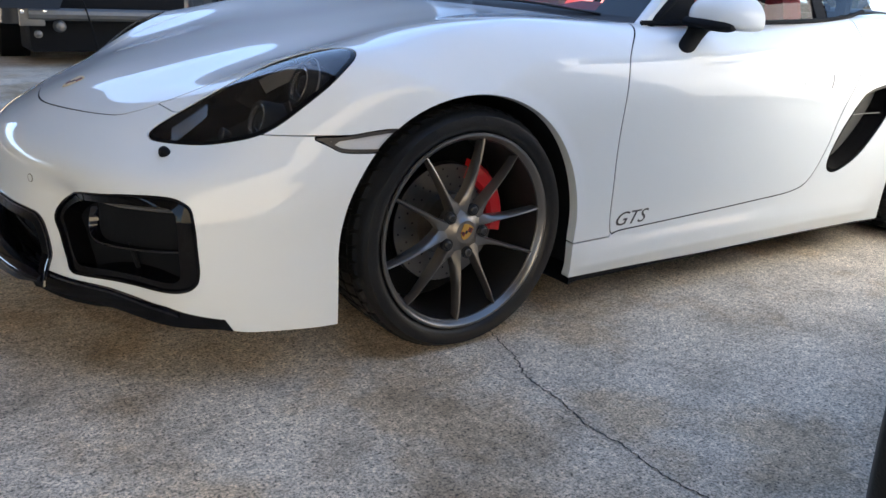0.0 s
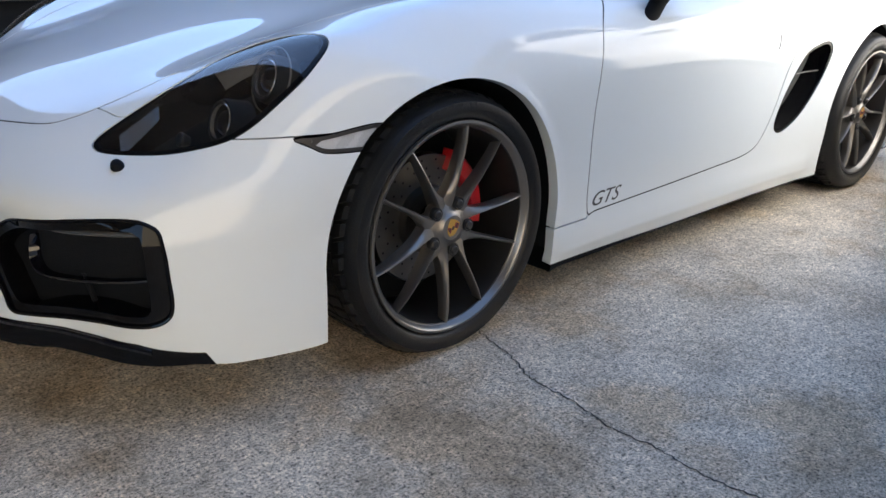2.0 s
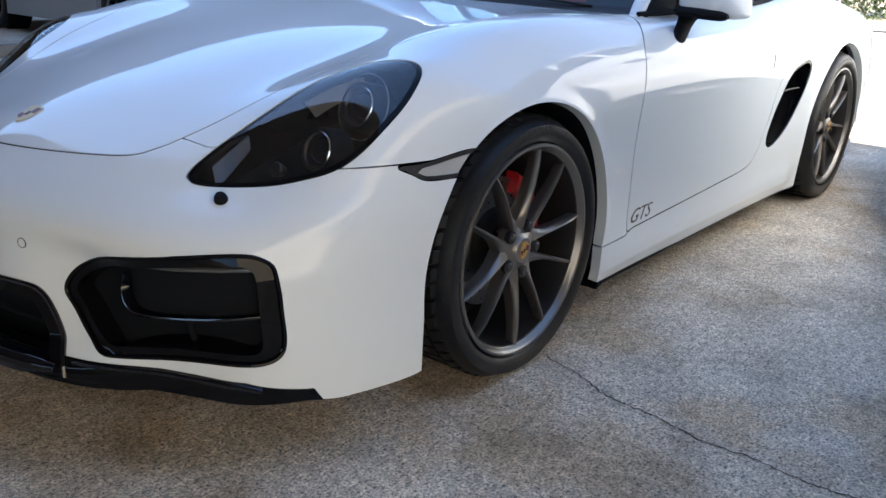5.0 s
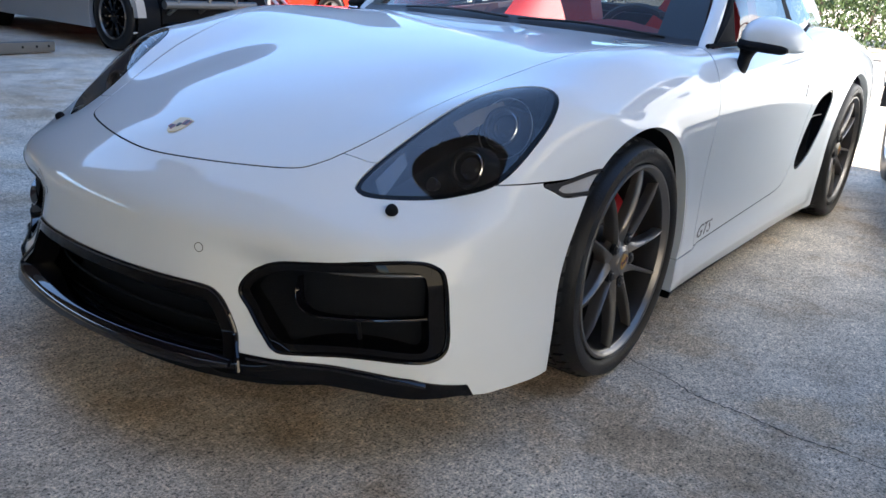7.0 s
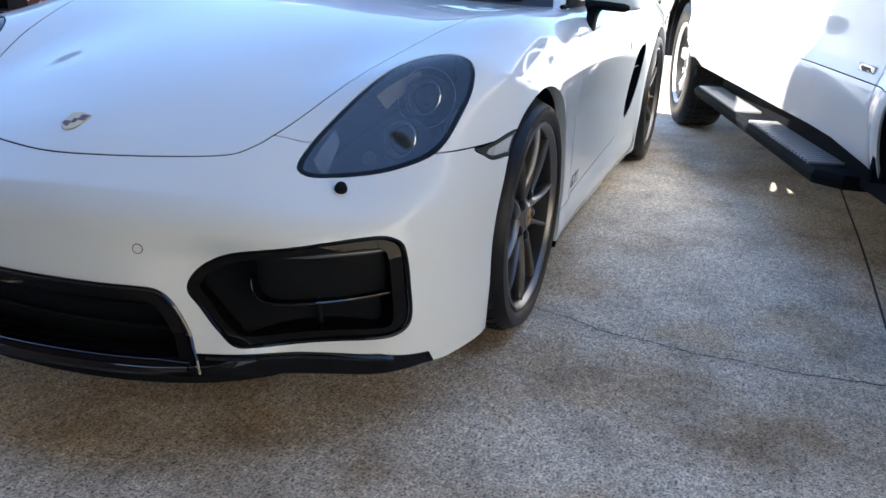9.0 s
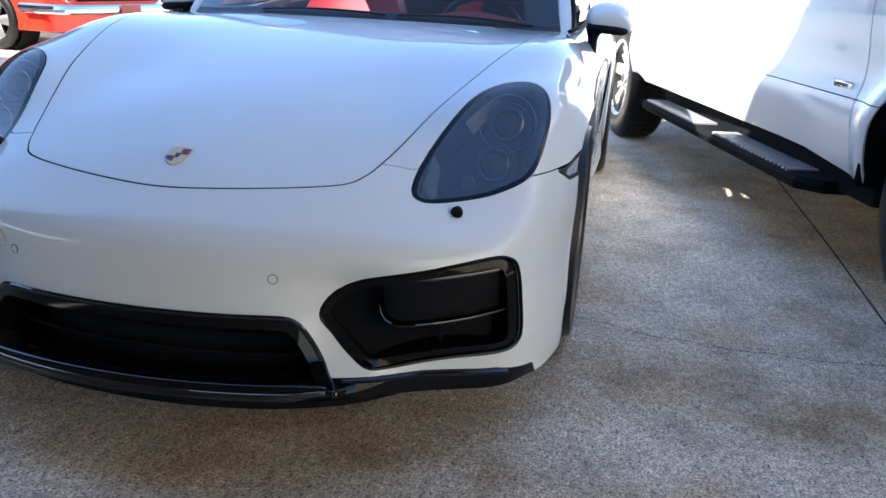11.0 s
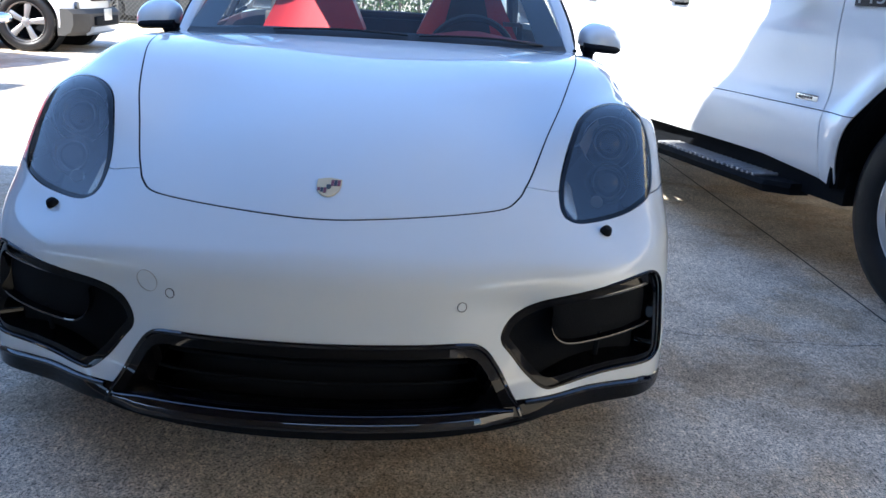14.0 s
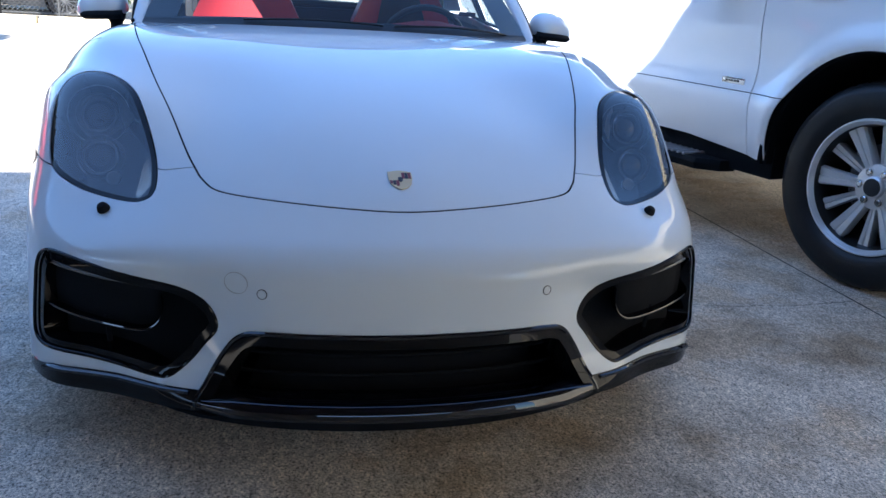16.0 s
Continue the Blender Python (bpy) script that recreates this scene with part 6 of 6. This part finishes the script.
for y, z in ((-0.45, 0.62), (-0.1, 0.66), (0.3, 0.64)):
    part("hose", sweep(curve_points([(0.60, y, z), (0.46, y + 0.10, z + 0.03), (0.42, y + 0.16, z - 0.14), (0.52, y + 0.20, z - 0.24)], False, 5), 0.022, 8), GREY_METAL, saloon, "bent grey hose")

# dark car without its front bumper
wreck = yard_car("dismantled_car", "dark car with its front bumper taken off for repair", pose(0.80, 5.95, 0, 0, 0, 90), DARK_PAINT,
                 [(-0.1, 0.70), (0.1, 0.76), (0.6, 0.86), (1.4, 0.95), (3.6, 1.0), (4.6, 0.9)], [(1.1, 0.5), (1.35, 0.9), (2.1, 1.35), (2.8, 1.43), (3.6, 1.32), (4.4, 0.9)],
                 1.82, 4.6, (0.95, 3.65), 0.34, [(1.65, 0.97), (2.1, 1.25), (2.8, 1.34), (3.5, 1.24), (4.0, 1.04), (2.8, 0.99)], star_spokes(7, 0.02), GREY_METAL, under=0.34)
part("crash_beam", sweep([(-0.30, y, 0.47) for y in (-0.75, -0.3, 0.3, 0.75)], 0.055, 10), GREY_METAL, wreck, "bare steel crash beam")
part("beam_mount", box((0.06, 0.20, 0.16), (-0.30, 0.72, 0.45), 0.008), GREY_METAL, wreck, "steel beam mount")
part("beam_mount", box((0.06, 0.20, 0.16), (-0.30, -0.72, 0.45), 0.008), GREY_METAL, wreck, "steel beam mount")
for y in (0.62, 0.80):
    part("mount_bolt", lathe([(0.018, 0.0), (0.018, -0.012), (0.0005, -0.014)], 8, "x"), CHROME, wreck, "bolt").location = (-0.335, y, 0.49)
part("fog_lamp", lathe([(0.0005, -0.03), (0.035, -0.02), (0.05, 0.0), (0.055, 0.05), (0.03, 0.08)], 20, "x"), GREY_METAL, wreck, "loose fog lamp").location = (-0.34, 0.50, 0.37)
part("horn", lathe([(0.0005, -0.02), (0.03, -0.01), (0.034, 0.03)], 16, "x"), GREY_METAL, wreck, "small horn").location = (-0.33, 0.68, 0.30)
part("loose_panel", loft([[(-0.42, y, 0.80), (-0.46, y + 0.03, 0.62), (-0.40, y + 0.06, 0.52)] for y in (0.45, 0.75, 1.05)], False), NAVY, wreck, "dark blue hanging bumper piece")
part("front_frame", box((0.5, 1.45, 0.30), (0.10, 0, 0.28), 0.03), DARK, wreck, "dark bare front frame")
part("radiator", box((0.04, 1.3, 0.36), (-0.20, 0, 0.58), 0.01), DARK, wreck, "dark radiator")
part("wiring", sweep(curve_points([(-0.32, 0.30, 0.62), (-0.36, 0.25, 0.40), (-0.34, 0.2, 0.20), (-0.33, 0.16, 0.12)], False, 5), 0.008, 6), DARK, wreck, "hanging black wiring")
beam = thing("steel_beam", "bare steel bumper beam lying on the concrete", "car part", pose(1.82, 6.2, 0.0, 0, 0, 8))
part("rail", box((1.3, 0.09, 0.10), (0, 0, 0.062), 0.008), GREY_PLASTIC, beam, "pressed steel rail")
for x in (-0.5, 0.3, 0.45, 0.58):
    part("hole", lathe([(0.0005, 0.0), (0.012, 0.0), (0.012, 0.002)], 12), DARK, beam, "round hole").location = (x, -0.0475, 0.068)
engine = thing("engine_block", "bare engine on the floor of the bay", "engine", pose(5.95, 7.4, 0, 0, 0, 10))
part("block", box((0.75, 0.55, 0.40), (0, 0, 0.36), 0.04), GREY_METAL, engine, "grey engine block")
part("cover", box((0.5, 0.4, 0.10), (0, 0, 0.61), 0.03), RED_CALIPER, engine, "red engine cover")
part("stand", box((0.8, 0.6, 0.16), (0, 0, 0.08), 0.02), DARK, engine, "black engine stand")
for k in range(4):
    part("pipe", sweep(curve_points([(-0.3 + 0.2 * k, -0.29, 0.50), (-0.3 + 0.2 * k, -0.38, 0.42), (-0.2 + 0.15 * k, -0.40, 0.28)], False, 4), 0.025, 8), ALLOY, engine, "bright exhaust pipe")

# ---- fence, pole, kerb, hedge, far cars ----
fence = thing("chain_link_fence", "galvanised chain-link fence with steel posts", "fence")
FX, F0, F1, FH = 15.6, 3.7, 18.0, 2.0
bm = bmesh.new()


def flat_wire(bm, a, b, w=0.004):
    a, b = Vector(a), Vector(b)
    d = (b - a).normalized()
    n = d.cross(Vector((1, 0, 0))) * w
    vs = [bm.verts.new(p) for p in (a + n, b + n, b - n, a - n)]
    us = [bm.verts.new(v.co + Vector((0.004, 0, 0))) for v in vs]
    bm.faces.new(vs), bm.faces.new(us[::-1])
    for k in range(4):
        bm.faces.new((vs[k - 1], us[k - 1], us[k], vs[k]))


for k in range(int((F1 - F0 + FH) / 0.09)):
    y = F0 - FH + 0.09 * k
    for s in (1, -1):
        y0, y1 = (y, y + FH) if s > 0 else (y + FH, y)
        a, b = Vector((FX + 0.005 * s, y0, 0.08)), Vector((FX + 0.005 * s, y1, FH + 0.08))
        flat_wire(bm, a, b)
wires = part("wire_mesh", bm, GALVANISED, fence, "woven diamond wire", smooth=False)
wires["kind"] = "stuff"
for k in range(8):
    part("post", lathe([(0.03, 0.0), (0.03, 2.12), (0.02, 2.15), (0.0005, 2.16)], 12, "z"), GALVANISED, fence, "galvanised post").location = (FX + 0.04, F0 + 0.5 + 2.2 * k, 0)
for z in (0.12, 1.05, 2.06):
    part("rail", sweep([(FX + 0.04, F0, z), (FX + 0.04, F1, z)], 0.018, 8), GALVANISED, fence, "galvanised rail")
pole = thing("steel_pole", "thick dark steel pole beside the fence", "pole", pose(14.9, 5.15, 0))
part("shaft", lathe([(0.10, 0.0), (0.10, 5.0), (0.0005, 5.02)], 20, "z"), POLE, pole, "dark shaft")
part("base_plate", box((0.34, 0.34, 0.03), (0, 0, 0.015), 0.005), POLE, pole, "steel base plate")
tagged(part("road", box((5.0, 30.0, 0.03), (18.6, 9.0, 0.0), 0.005), ASPHALT, smooth=False), "dark asphalt lane behind the fence", "road", kind="structure")
kerb = thing("parking_kerb", "cream and orange painted concrete kerb", "kerb")
for k in range(5):
    part("kerb_stone", box((0.16, 1.75, 0.14), (14.4, 3.4 + 1.8 * k, 0.07), 0.02), CURB, kerb)


def foliage(name, label, at, size, count, seed, leaf=0.09):
    """A clipped hedge: crossing twigs and very many small leaf blades."""
    rnd = random.Random(seed)
    ob = thing(name, label, "hedge", at)
    bm = bmesh.new()
    for _ in range(count):
        p = Vector((rnd.uniform(-0.5, 0.5) * size[0], rnd.uniform(-0.5, 0.5) * size[1], rnd.uniform(0.02, 1) * size[2] * (0.85 + 0.15 * math.sin(rnd.uniform(0, 9)))))
        m = Matrix.Translation(p) @ Euler((rnd.uniform(0, 6), rnd.uniform(0, 6), rnd.uniform(0, 6))).to_matrix().to_4x4()
        s = leaf * rnd.uniform(0.6, 1.4)
        vs = [bm.verts.new(m @ Vector(q)) for q in ((-s, 0, 0), (0, -s * 0.45, 0.01), (s, 0, 0), (0, s * 0.45, 0.01))]
        bm.faces.new(vs)
    lv = part("leaves", bm, LEAF, ob, "small green leaves", smooth=False)
    lv["kind"] = "stuff"
    bm = bmesh.new()
    for k in range(int(size[1] * 2)):
        y = -size[1] / 2 + 0.5 * k + 0.2
        sweep([(0, y, 0), (rnd.uniform(-0.2, 0.2), y + rnd.uniform(-0.2, 0.2), size[2] * 0.6), (rnd.uniform(-0.3, 0.3), y + rnd.uniform(-0.3, 0.3), size[2] * 0.9)], [0.04, 0.025, 0.008], 5, bm=bm)
    part("stems", bm, BARK, ob, "brown stems")
    return ob


foliage("hedge", "clipped green hedge beyond the sunlit yard", pose(36, 4.0, 0.70), (1.6, 40.0, 1.7), 26000, 3, 0.085)
foliage("hedge", "green shrubs behind the chain-link fence", pose(20.5, 17.0, 0.12), (1.6, 16.0, 2.2), 26000, 4, 0.06)
foliage("hedge", "dark green shrubs in the shade behind the chain-link fence", pose(19.6, 7.0, 0.05), (1.2, 16.0, 2.3), 24000, 5, 0.06)
far_car = yard_car("parked_car", "dark car parked behind the chain-link fence", pose(17.4, 3.3, 0, 0, 0, 88), DULL_PAINT,
                   [(-0.1, 0.70), (0.1, 0.80), (0.6, 0.90), (1.4, 1.0), (3.6, 1.05), (4.6, 0.95)], [(1.1, 0.5), (1.35, 0.9), (2.1, 1.40), (2.8, 1.48), (3.6, 1.38), (4.4, 0.9)],
                   1.82, 4.6, (0.95, 3.65), 0.345, [(1.65, 1.02), (2.1, 1.30), (2.8, 1.39), (3.5, 1.29), (4.0, 1.08), (2.8, 1.04)], star_spokes(14, 0.010), YARD_ALLOY, 0.05)
copy_thing(far_car, pose(17.3, 9.2, 0, 0, 0, 93))
